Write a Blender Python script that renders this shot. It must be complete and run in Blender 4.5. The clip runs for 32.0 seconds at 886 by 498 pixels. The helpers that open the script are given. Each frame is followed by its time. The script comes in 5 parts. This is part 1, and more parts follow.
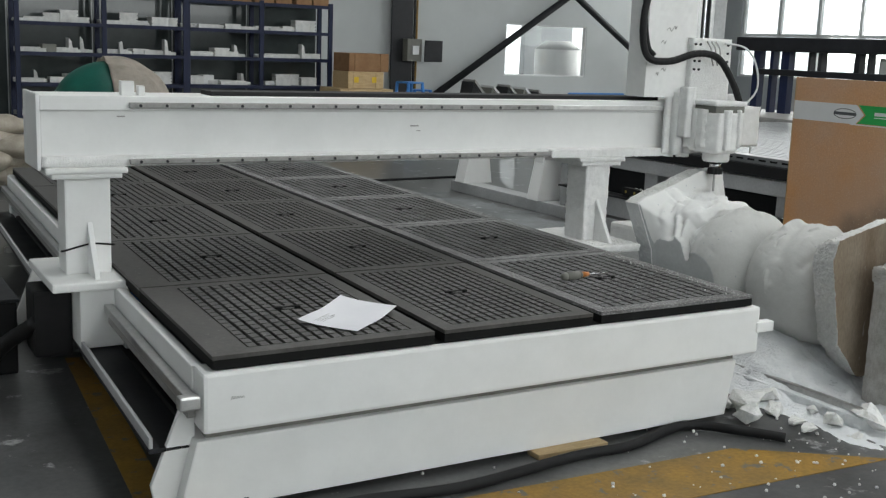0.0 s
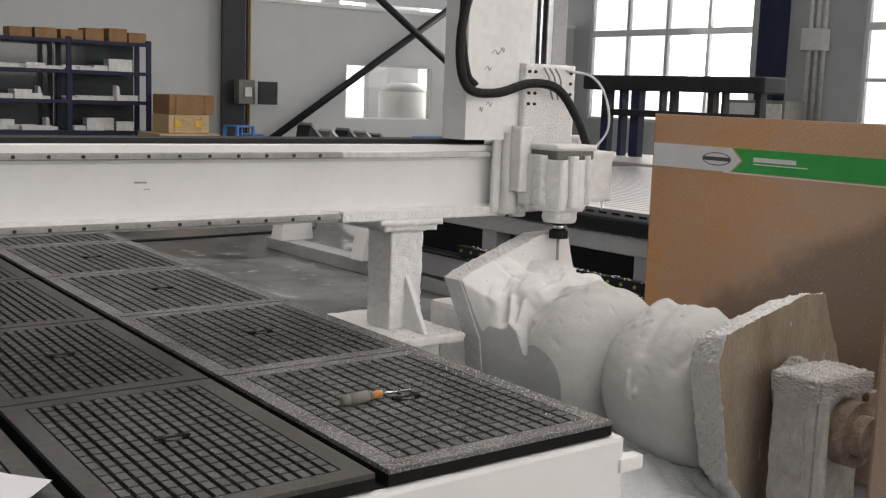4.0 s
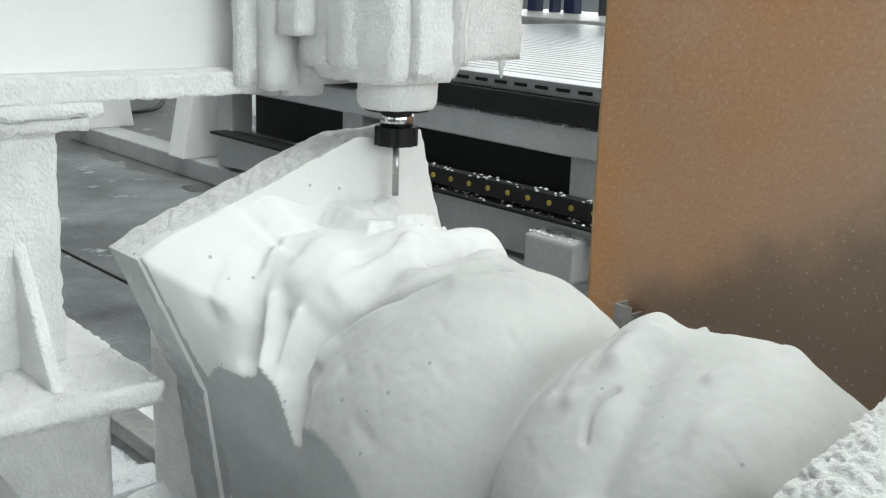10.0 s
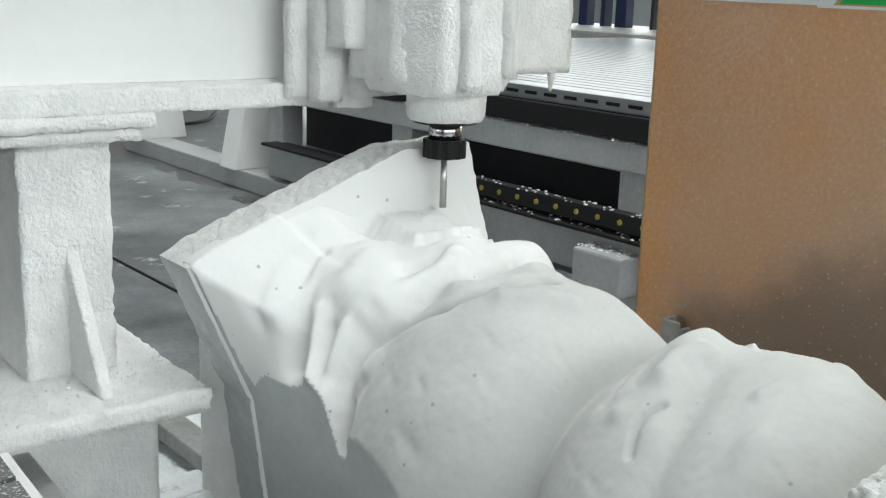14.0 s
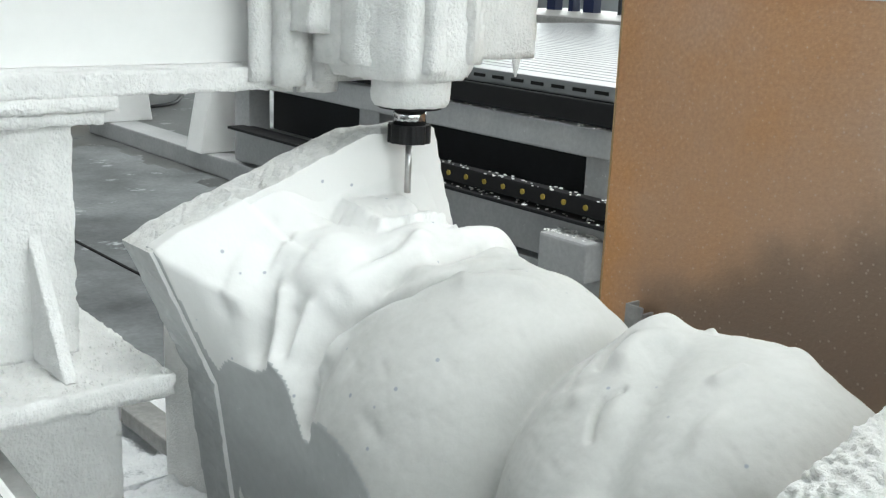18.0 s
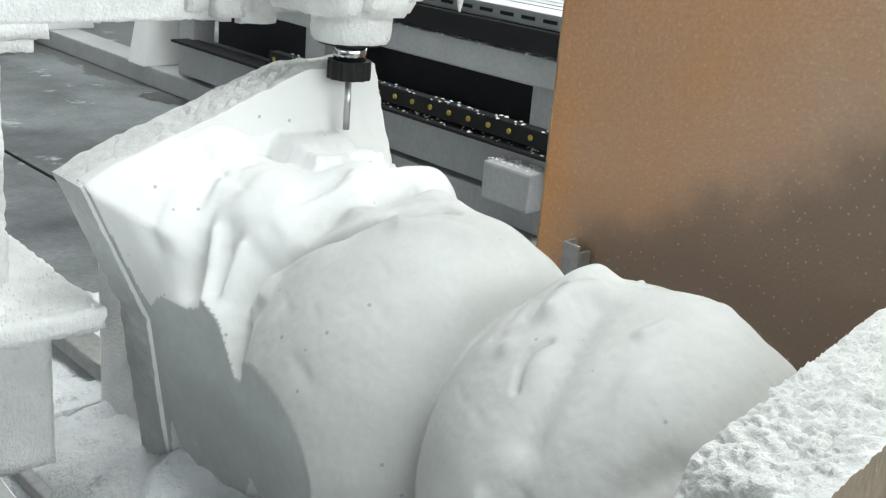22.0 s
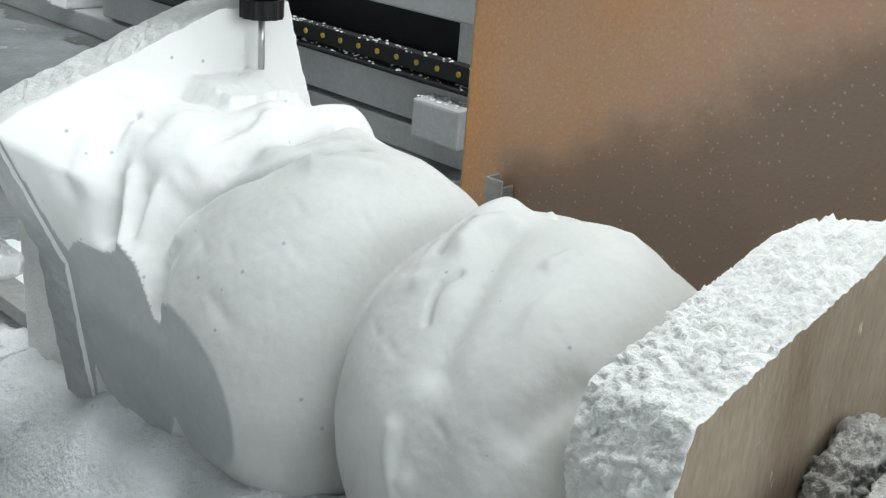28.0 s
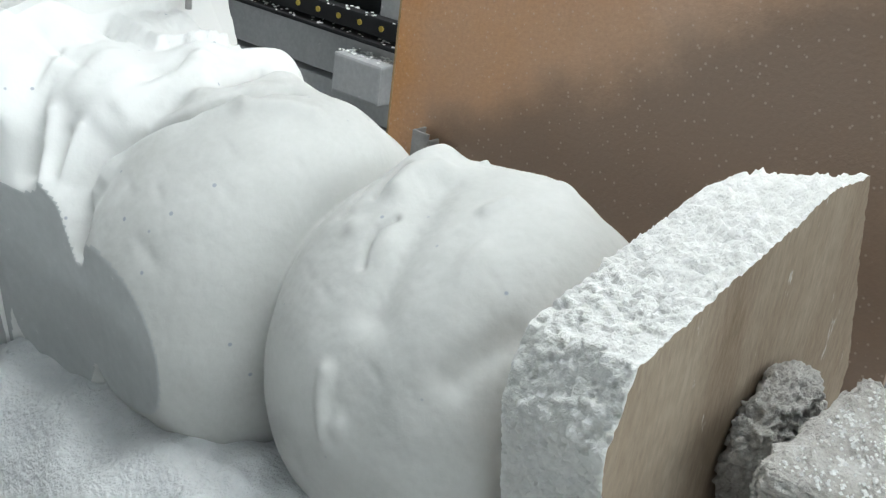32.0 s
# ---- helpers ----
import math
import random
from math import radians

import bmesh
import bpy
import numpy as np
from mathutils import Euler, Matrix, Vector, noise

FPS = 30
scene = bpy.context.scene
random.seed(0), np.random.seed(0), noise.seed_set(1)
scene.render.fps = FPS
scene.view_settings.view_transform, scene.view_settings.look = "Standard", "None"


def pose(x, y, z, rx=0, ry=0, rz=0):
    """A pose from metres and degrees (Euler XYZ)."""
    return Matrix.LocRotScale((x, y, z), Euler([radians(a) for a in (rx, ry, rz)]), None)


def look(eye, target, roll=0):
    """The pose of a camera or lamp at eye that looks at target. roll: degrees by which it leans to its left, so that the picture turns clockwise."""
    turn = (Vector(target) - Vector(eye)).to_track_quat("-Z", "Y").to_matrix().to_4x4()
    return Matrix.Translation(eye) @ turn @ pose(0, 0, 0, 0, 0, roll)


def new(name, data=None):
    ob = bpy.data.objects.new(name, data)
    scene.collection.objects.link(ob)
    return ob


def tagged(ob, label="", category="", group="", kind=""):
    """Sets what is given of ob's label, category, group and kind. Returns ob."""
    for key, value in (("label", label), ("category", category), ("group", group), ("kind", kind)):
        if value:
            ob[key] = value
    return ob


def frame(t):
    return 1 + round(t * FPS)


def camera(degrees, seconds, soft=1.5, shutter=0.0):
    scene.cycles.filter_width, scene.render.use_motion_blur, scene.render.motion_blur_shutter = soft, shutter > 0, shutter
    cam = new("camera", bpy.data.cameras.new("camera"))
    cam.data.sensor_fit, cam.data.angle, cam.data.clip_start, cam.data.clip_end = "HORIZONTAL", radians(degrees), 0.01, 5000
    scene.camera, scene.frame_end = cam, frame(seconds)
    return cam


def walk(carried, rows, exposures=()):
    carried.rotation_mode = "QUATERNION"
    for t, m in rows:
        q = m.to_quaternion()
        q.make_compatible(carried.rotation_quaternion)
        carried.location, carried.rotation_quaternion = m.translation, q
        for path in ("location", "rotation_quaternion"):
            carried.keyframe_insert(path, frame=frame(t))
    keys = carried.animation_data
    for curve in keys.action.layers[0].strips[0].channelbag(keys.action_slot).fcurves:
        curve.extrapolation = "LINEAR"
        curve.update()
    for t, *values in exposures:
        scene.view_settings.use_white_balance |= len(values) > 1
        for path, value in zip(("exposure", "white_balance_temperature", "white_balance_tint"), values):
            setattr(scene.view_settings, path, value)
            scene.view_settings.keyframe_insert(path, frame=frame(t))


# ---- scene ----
cam = camera(43.8, 32.0, soft=1.3)
# seconds, place, turn in degrees
PATH = [
    (0.0, -0.977, -2.887, 1.387, 79.45, -2.10, -30.33),
    (0.5, -0.937, -2.884, 1.385, 79.51, -2.31, -31.06),
    (1.0, -0.902, -2.856, 1.377, 80.02, -2.41, -32.26),
    (1.5, -0.928, -2.780, 1.389, 80.92, -1.42, -32.88),
    (2.0, -0.962, -2.704, 1.385, 82.37, -0.93, -33.51),
    (2.5, -0.802, -2.576, 1.372, 82.93, -1.16, -33.42),
    (3.0, -0.544, -2.404, 1.358, 82.52, -2.21, -33.73),
    (3.5, -0.257, -2.138, 1.352, 82.30, -2.47, -35.40),
    (4.0, 0.005, -1.930, 1.336, 81.98, -2.00, -37.75),
    (4.5, 0.314, -1.708, 1.341, 80.95, -2.00, -39.13),
    (6.5, 1.094, -0.918, 1.362, 74.26, -2.16, -44.34),
    (7.0, 1.087, -0.837, 1.360, 72.63, -2.79, -47.40),
    (7.5, 1.094, -0.849, 1.370, 72.12, -3.67, -48.12),
    (8.0, 1.176, -0.919, 1.360, 72.60, -2.60, -45.43),
    (8.5, 1.621, -0.470, 1.152, 73.36, -2.86, -45.81),
    (9.0, 1.774, -0.346, 1.099, 74.66, -1.77, -43.78),
    (9.5, 1.776, -0.329, 1.097, 75.49, -1.85, -41.85),
    (10.0, 1.775, -0.330, 1.096, 75.60, -1.80, -41.05),
    (10.5, 1.776, -0.331, 1.097, 75.62, -1.73, -40.49),
    (11.0, 1.774, -0.332, 1.094, 75.90, -1.93, -40.20),
    (11.5, 1.773, -0.332, 1.094, 76.11, -1.88, -39.72),
    (12.0, 1.774, -0.333, 1.095, 76.31, -1.83, -39.17),
    (12.5, 1.774, -0.333, 1.095, 76.44, -1.80, -38.93),
    (13.0, 1.773, -0.332, 1.094, 76.34, -1.92, -38.64),
    (13.5, 1.775, -0.332, 1.095, 76.18, -1.87, -38.50),
    (14.0, 1.776, -0.332, 1.095, 76.20, -1.85, -38.46),
    (14.5, 1.780, -0.332, 1.096, 76.02, -1.81, -38.67),
    (15.0, 1.781, -0.335, 1.096, 75.91, -2.03, -38.96),
    (15.5, 1.781, -0.341, 1.099, 75.83, -1.96, -39.38),
    (17.5, 1.778, -0.348, 1.096, 75.82, -2.20, -40.11),
    (18.0, 1.778, -0.341, 1.098, 75.44, -2.35, -40.00),
    (18.5, 1.780, -0.333, 1.122, 74.05, -3.24, -40.07),
    (19.0, 1.784, -0.321, 1.142, 72.38, -4.42, -40.15),
    (19.5, 1.789, -0.320, 1.145, 72.06, -4.70, -40.33),
    (20.0, 1.789, -0.325, 1.141, 72.15, -5.01, -40.79),
    (20.5, 1.791, -0.332, 1.140, 72.04, -4.87, -41.15),
    (21.0, 1.792, -0.334, 1.138, 71.78, -4.97, -41.63),
    (21.5, 1.797, -0.339, 1.138, 71.53, -4.69, -42.02),
    (22.0, 1.799, -0.342, 1.138, 71.13, -4.56, -42.14),
    (22.5, 1.801, -0.346, 1.136, 70.94, -4.57, -42.29),
    (23.0, 1.799, -0.348, 1.135, 70.45, -4.50, -42.77),
    (23.5, 1.802, -0.351, 1.133, 70.14, -4.44, -43.58),
    (24.0, 1.805, -0.359, 1.132, 69.93, -4.37, -44.30),
    (24.5, 1.814, -0.372, 1.129, 69.50, -4.35, -44.54),
    (25.0, 1.817, -0.400, 1.129, 69.70, -4.89, -44.26),
    (25.5, 1.845, -0.385, 1.129, 69.90, -4.08, -44.27),
    (27.5, 1.820, -0.386, 1.142, 68.49, -3.55, -44.68),
    (28.0, 1.814, -0.386, 1.143, 68.25, -4.16, -45.37),
    (28.5, 1.817, -0.385, 1.142, 67.85, -3.93, -45.75),
    (29.0, 1.822, -0.383, 1.137, 68.02, -4.29, -46.28),
    (29.5, 1.822, -0.379, 1.131, 67.42, -4.46, -46.83),
    (30.0, 1.813, -0.378, 1.131, 66.84, -4.65, -47.34),
    (30.5, 1.807, -0.380, 1.126, 66.62, -5.01, -47.93),
    (31.0, 1.803, -0.381, 1.125, 66.72, -5.87, -48.49),
    (31.5, 1.792, -0.373, 1.115, 66.96, -6.73, -48.72),
    (32.0, 1.793, -0.365, 1.117, 66.73, -7.04, -49.30),
]
walk(cam, [(r[0], pose(*r[1:])) for r in PATH], exposures=[
    (0.0, -0.2, 6650, 6), (2.0, -0.75, 6750, 8), (3.0, -0.78, 6900, 10), (4.2, -0.05, 7250, 16), (6.5, 0.6, 6900, 8), (8.0, 0.65, 6850, 8),
    (8.8, 0.36, 6600, 4), (10.0, 0.36, 6550, 3), (13.0, 0.30, 6520, 3), (20.0, 0.54, 6520, 3), (25.0, 0.56, 6420, 4), (28.0, 0.56, 6400, 4), (32.0, 0.54, 6400, 4)])

# ---- world and light ----
world = bpy.data.worlds.new("sky")
scene.world = world
world.use_nodes = True
wn = world.node_tree
sky = wn.nodes.new("ShaderNodeTexSky")
sky.sky_type, sky.sun_disc = "NISHITA", False
sky.sun_elevation, sky.sun_rotation = radians(48), radians(70)
wn.links.new(sky.outputs["Color"], wn.nodes["Background"].inputs["Color"])
wn.nodes["Background"].inputs["Strength"].default_value = 0.15


def lamp_area(name, eye, target, w, h, power, color=(1, 1, 1)):
    data = bpy.data.lights.new(name, "AREA")
    data.shape, data.size, data.size_y, data.energy, data.color = "RECTANGLE", w, h, power, color
    ob = new(name, data)
    ob.matrix_world = look(eye, target)
    return tagged(ob, kind="structure")


sun_data = bpy.data.lights.new("sun", "SUN")
sun_data.energy, sun_data.angle, sun_data.color = 0.6, radians(12), (1, 0.97, 0.92)
new("sun", sun_data).matrix_world = look((20, 6, 24), (0, 0, 0))
lamp_area("window_light_east", (17.7, 13.7, 3.6), (0, 6, 0.5), 4.4, 4.6, 380, (0.96, 0.98, 1))
lamp_area("window_light_east", (17.7, 4.0, 3.6), (2, 1, 0.5), 9.0, 4.6, 700, (0.96, 0.98, 1))
# fill for the tank, through the window added behind the partition
lamp_area("window_light_east", (17.7, 18.3, 3.2), (12, 18.3, 1.0), 2.6, 4.6, 330, (0.96, 0.98, 1))
# unseen west and south window bands are assumed, their lamps added as fill
lamp_area("window_light_west", (-13.7, 4, 4.8), (2, 1, 0.5), 16, 1.1, 170, (0.96, 0.98, 1))
lamp_area("window_light_south", (6, -9.7, 4.2), (2.5, 1, 0.5), 16, 4.4, 370, (0.97, 0.98, 1))
# overhead fill lamp added under the closed sheet roof
lamp_area("roof_light", (3.6, 2.5, 7.85), (3.6, 2.5, 0), 3.0, 14, 640, (0.97, 0.98, 1))


# ---- materials ----
def material(name):
    m = bpy.data.materials.new(name)
    m.use_nodes = True
    return m, m.node_tree.nodes, m.node_tree.links, m.node_tree.nodes["Principled BSDF"]


def node(nodes, kind, **values):
    n = nodes.new(kind)
    for key, value in values.items():
        n.inputs[key.replace("_", " ")].default_value = value
    return n


def surface(name, base, other, scale=8.0, rough=0.5, rough_var=0.15, metal=0.0, bump=0.1, bump_scale=60.0, fine=0.5, spot=None, spot_scale=30.0, spot_cut=0.62, coat=0.0, stretch=(1, 1, 1), dist=0.004, soft=0.0):
    """Two colours mixed by large noise, fine grain on top, spots of a third colour, relief and uneven gloss."""
    m, n, l, p = material(name)
    co = n.new("ShaderNodeTexCoord")
    mp = n.new("ShaderNodeMapping")
    mp.inputs["Scale"].default_value = stretch
    l.new(co.outputs["Object"], mp.inputs["Vector"])
    big = node(n, "ShaderNodeTexNoise", Scale=scale, Detail=6.0, Roughness=0.65)
    small = node(n, "ShaderNodeTexNoise", Scale=bump_scale, Detail=4.0, Roughness=0.6)
    l.new(mp.outputs["Vector"], big.inputs["Vector"])
    l.new(mp.outputs["Vector"], small.inputs["Vector"])
    ramp = n.new("ShaderNodeValToRGB")
    ramp.color_ramp.elements[0].position, ramp.color_ramp.elements[1].position = 0.32, 0.68
    ramp.color_ramp.elements[0].color, ramp.color_ramp.elements[1].color = (*base, 1), (*other, 1)
    l.new(big.outputs["Fac"], ramp.inputs["Fac"])
    mix = n.new("ShaderNodeMixRGB")
    mix.blend_type = "OVERLAY"
    mix.inputs["Fac"].default_value = fine
    l.new(ramp.outputs["Color"], mix.inputs["Color1"])
    l.new(small.outputs["Fac"], mix.inputs["Color2"])
    out = mix.outputs["Color"]
    if spot:
        sp = node(n, "ShaderNodeTexNoise", Scale=spot_scale, Detail=5.0, Roughness=0.7)
        l.new(mp.outputs["Vector"], sp.inputs["Vector"])
        cut = n.new("ShaderNodeValToRGB")
        cut.color_ramp.elements[0].position, cut.color_ramp.elements[1].position = spot_cut, spot_cut + 0.06
        l.new(sp.outputs["Fac"], cut.inputs["Fac"])
        sm = n.new("ShaderNodeMixRGB")
        sm.inputs["Color2"].default_value = (*spot, 1)
        l.new(cut.outputs["Color"], sm.inputs["Fac"])
        l.new(out, sm.inputs["Color1"])
        out = sm.outputs["Color"]
    l.new(out, p.inputs["Base Color"])
    rr = n.new("ShaderNodeMapRange")
    rr.inputs["To Min"].default_value, rr.inputs["To Max"].default_value = max(0.03, rough - rough_var), min(1, rough + rough_var)
    l.new(big.outputs["Fac"], rr.inputs["Value"])
    l.new(rr.outputs["Result"], p.inputs["Roughness"])
    p.inputs["Metallic"].default_value = metal
    p.inputs["Coat Weight"].default_value = coat
    if soft:
        p.inputs["Subsurface Weight"].default_value, p.inputs["Subsurface Scale"].default_value = 1.0, soft
        p.inputs["Subsurface Radius"].default_value = (1.0, 1.0, 0.95)
    p.inputs["Specular IOR Level"].default_value = 0.3
    if bump:
        b = n.new("ShaderNodeBump")
        b.inputs["Strength"].default_value, b.inputs["Distance"].default_value = bump, dist
        l.new(small.outputs["Fac"], b.inputs["Height"])
        l.new(b.outputs["Normal"], p.inputs["Normal"])
    return m


WHITE = surface("white_paint", (0.78, 0.78, 0.77), (0.84, 0.84, 0.83), 5, 0.45, 0.1, bump=0.05, fine=0.06, spot=(0.55, 0.54, 0.51), spot_scale=9, spot_cut=0.74)
DUSTED = surface("dusted_white", (0.80, 0.80, 0.79), (0.90, 0.90, 0.89), 24, 0.95, 0.05, bump=0.85, bump_scale=150, fine=0.16, dist=0.007)
FOAM = surface("carved_foam", (0.53, 0.53, 0.515), (0.61, 0.61, 0.595), 7, 0.95, 0.05, bump=0.16, bump_scale=110, fine=0.07, dist=0.003)
# whiter towards the freshly cut end of the carving, with an uneven edge
fn, fl = FOAM.node_tree.nodes, FOAM.node_tree.links
fp = fn["Principled BSDF"]
fco = fn.new("ShaderNodeTexCoord")
fsep = fn.new("ShaderNodeSeparateXYZ")
fl.new(fco.outputs["Object"], fsep.inputs["Vector"])
fno = node(fn, "ShaderNodeTexNoise", Scale=11.0, Detail=5.0, Roughness=0.6)
fl.new(fco.outputs["Object"], fno.inputs["Vector"])
fadd = fn.new("ShaderNodeMath")
fadd.operation = "MULTIPLY_ADD"
fadd.inputs[1].default_value = 0.22
fl.new(fno.outputs["Fac"], fadd.inputs[0])
fl.new(fsep.outputs["Y"], fadd.inputs[2])
frange = fn.new("ShaderNodeMapRange")
frange.inputs["From Min"].default_value, frange.inputs["From Max"].default_value = 0.90, 1.02
fl.new(fadd.outputs["Value"], frange.inputs["Value"])
fmix = fn.new("ShaderNodeMixRGB")
fmix.inputs["Color2"].default_value = (0.80, 0.80, 0.79, 1)
fl.new(frange.outputs["Result"], fmix.inputs["Fac"])
fl.new(fp.inputs["Base Color"].links[0].from_socket, fmix.inputs["Color1"])
fvo = node(fn, "ShaderNodeTexVoronoi", Scale=21.0)
fl.new(fco.outputs["Object"], fvo.inputs["Vector"])
fbead = fn.new("ShaderNodeMapRange")
for key, v in (("From Min", 0.045), ("From Max", 0.075), ("To Min", 0.6), ("To Max", 0.0)):
    fbead.inputs[key].default_value = v
fl.new(fvo.outputs["Distance"], fbead.inputs["Value"])
fdot = fn.new("ShaderNodeMixRGB")
fdot.inputs["Color2"].default_value = (0.22, 0.26, 0.36, 1)
fl.new(fbead.outputs["Result"], fdot.inputs["Fac"])
fl.new(fmix.outputs["Color"], fdot.inputs["Color1"])
fl.new(fdot.outputs["Color"], fp.inputs["Base Color"])
ROUGHFOAM = surface("broken_foam", (0.66, 0.66, 0.645), (0.80, 0.80, 0.785), 60, 0.95, 0.05, bump=0.7, bump_scale=170, fine=0.25, dist=0.007, soft=0.004)
CUTFOAM = surface("cut_foam_face", (0.22, 0.165, 0.115), (0.35, 0.29, 0.225), 7, 0.9, 0.08, bump=0.4, bump_scale=130, fine=0.35, spot=(0.60, 0.57, 0.53), spot_scale=26, spot_cut=0.63, stretch=(1, 1, 0.3))
BLACKBED = surface("black_phenolic", (0.050, 0.049, 0.048), (0.10, 0.098, 0.095), 4, 0.5, 0.14, bump=0.15, fine=0.4, spot=(0.25, 0.25, 0.245), spot_scale=60, spot_cut=0.62)
GROOVE = surface("groove_black", (0.004, 0.004, 0.004), (0.008, 0.008, 0.008), 10, 0.9, 0.05, bump=0.0, fine=0.2)
STEEL = surface("ground_steel", (0.42, 0.42, 0.42), (0.55, 0.55, 0.54), 20, 0.35, 0.12, metal=0.9, bump=0.04, fine=0.2)
DULL = surface("dull_steel", (0.26, 0.26, 0.25), (0.38, 0.37, 0.36), 12, 0.55, 0.15, metal=0.5, bump=0.08, fine=0.3)
RUBBER = surface("black_rubber", (0.006, 0.006, 0.007), (0.012, 0.012, 0.013), 20, 0.6, 0.15, bump=0.1, fine=0.2)
DARK = surface("dark_painted_steel", (0.009, 0.010, 0.012), (0.02, 0.021, 0.025), 8, 0.5, 0.15, bump=0.05, fine=0.2)
NAVY = surface("navy_painted_steel", (0.007, 0.011, 0.035), (0.012, 0.019, 0.055), 8, 0.45, 0.12, bump=0.04, fine=0.2)
CONCRETE = surface("concrete_floor", (0.035, 0.036, 0.036), (0.15, 0.151, 0.151), 1.1, 0.38, 0.16, bump=0.1, bump_scale=40, fine=0.4, spot=(0.36, 0.365, 0.365), spot_scale=4.0, spot_cut=0.60, coat=0.2)
YELLOW = surface("worn_yellow_paint", (0.34, 0.19, 0.03), (0.20, 0.13, 0.045), 4, 0.6, 0.15, bump=0.1, fine=0.4, spot=(0.14, 0.13, 0.12), spot_scale=12, spot_cut=0.58)
PANEL = surface("grey_wall_panel", (0.44, 0.46, 0.46), (0.50, 0.52, 0.52), 0.7, 0.6, 0.1, bump=0.03, fine=0.08)
CORRUGATED = surface("corrugated_sheet", (0.34, 0.36, 0.37), (0.42, 0.44, 0.45), 0.6, 0.5, 0.1, bump=0.03, fine=0.1)
ORANGE = surface("orange_board", (0.57, 0.28, 0.105), (0.50, 0.335, 0.235), 1.1, 0.42, 0.12, bump=0.35, bump_scale=120, fine=0.3, spot=(0.63, 0.50, 0.40), spot_scale=120, spot_cut=0.645, coat=0.15)
# grey-brown dust and painted shadow low on the board, thinner along its upright edge
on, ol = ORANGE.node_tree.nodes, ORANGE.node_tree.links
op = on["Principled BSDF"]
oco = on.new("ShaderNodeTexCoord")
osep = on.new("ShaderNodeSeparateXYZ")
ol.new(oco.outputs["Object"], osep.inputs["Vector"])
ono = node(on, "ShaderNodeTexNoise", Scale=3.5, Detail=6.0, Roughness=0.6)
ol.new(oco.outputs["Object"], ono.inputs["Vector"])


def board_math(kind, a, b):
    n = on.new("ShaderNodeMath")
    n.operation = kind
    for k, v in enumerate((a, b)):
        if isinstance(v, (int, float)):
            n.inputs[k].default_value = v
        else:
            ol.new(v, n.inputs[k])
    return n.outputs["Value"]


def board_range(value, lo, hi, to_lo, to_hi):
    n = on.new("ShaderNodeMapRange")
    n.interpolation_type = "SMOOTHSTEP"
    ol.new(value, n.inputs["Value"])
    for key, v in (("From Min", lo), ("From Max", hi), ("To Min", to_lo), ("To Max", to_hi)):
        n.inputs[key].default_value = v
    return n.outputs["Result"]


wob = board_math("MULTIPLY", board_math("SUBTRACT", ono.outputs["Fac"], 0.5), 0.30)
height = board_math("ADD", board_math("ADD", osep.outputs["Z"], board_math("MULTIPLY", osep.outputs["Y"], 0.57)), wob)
# first step is the edge of the painted diagonal shadow, second the dust
dust_shade_fall = board_math("ADD", board_range(height, 0.96, 1.12, 0.42, 0.0), board_range(height, 1.08, 1.52, 0.44, 0.0))
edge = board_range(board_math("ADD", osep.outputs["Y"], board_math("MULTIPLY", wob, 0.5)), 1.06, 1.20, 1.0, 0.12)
# factor for milling dust and painted shadow together
dust = board_math("MULTIPLY", dust_shade_fall, edge)
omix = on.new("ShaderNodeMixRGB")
# dust colour above, darkened below the diagonal as a painted shadow
dust_shade_tone = on.new("ShaderNodeMixRGB")
dust_shade_tone.inputs["Color1"].default_value, dust_shade_tone.inputs["Color2"].default_value = (0.40, 0.30, 0.235, 1), (0.20, 0.152, 0.12, 1)
ol.new(board_range(height, 0.97, 1.11, 1.0, 0.0), dust_shade_tone.inputs["Fac"])
ol.new(dust_shade_tone.outputs["Color"], omix.inputs["Color2"])
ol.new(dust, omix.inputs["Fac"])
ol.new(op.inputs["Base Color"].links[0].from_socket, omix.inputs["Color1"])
# pale crumbs stick to the dust
ocr = node(on, "ShaderNodeTexVoronoi", Scale=58.0)
ol.new(oco.outputs["Object"], ocr.inputs["Vector"])
crumb = board_math("MULTIPLY", board_range(ocr.outputs["Distance"], 0.09, 0.19, 1.0, 0.0), board_range(height, 1.15, 1.75, 0.36, 0.08))
cmix = on.new("ShaderNodeMixRGB")
cmix.inputs["Color2"].default_value = (0.60, 0.49, 0.41, 1)
ol.new(crumb, cmix.inputs["Fac"])
ol.new(omix.outputs["Color"], cmix.inputs["Color1"])
ol.new(cmix.outputs["Color"], op.inputs["Base Color"])
EDGEBOARD = surface("board_edge", (0.36, 0.24, 0.12), (0.45, 0.31, 0.17), 20, 0.8, 0.1, bump=0.2, fine=0.3)
STRIPWHITE = surface("printed_white", (0.62, 0.63, 0.64), (0.68, 0.69, 0.70), 4, 0.4, 0.1, bump=0.0, fine=0.05)
STRIPGREEN = surface("printed_green", (0.015, 0.30, 0.06), (0.02, 0.36, 0.08), 4, 0.4, 0.1, bump=0.0, fine=0.05)
INK = surface("dark_ink", (0.06, 0.065, 0.07), (0.09, 0.095, 0.1), 4, 0.5, 0.1, bump=0.0, fine=0.05)
WOOD = surface("crate_wood", (0.42, 0.30, 0.16), (0.55, 0.42, 0.25), 6, 0.75, 0.1, bump=0.15, fine=0.3, stretch=(1, 6, 6))
CARD = surface("cardboard", (0.22, 0.12, 0.06), (0.31, 0.18, 0.095), 5, 0.85, 0.08, bump=0.1, fine=0.25)
CLOTH = surface("sack_cloth", (0.28, 0.25, 0.205), (0.44, 0.40, 0.34), 7, 0.95, 0.05, bump=0.3, bump_scale=200, fine=0.25)
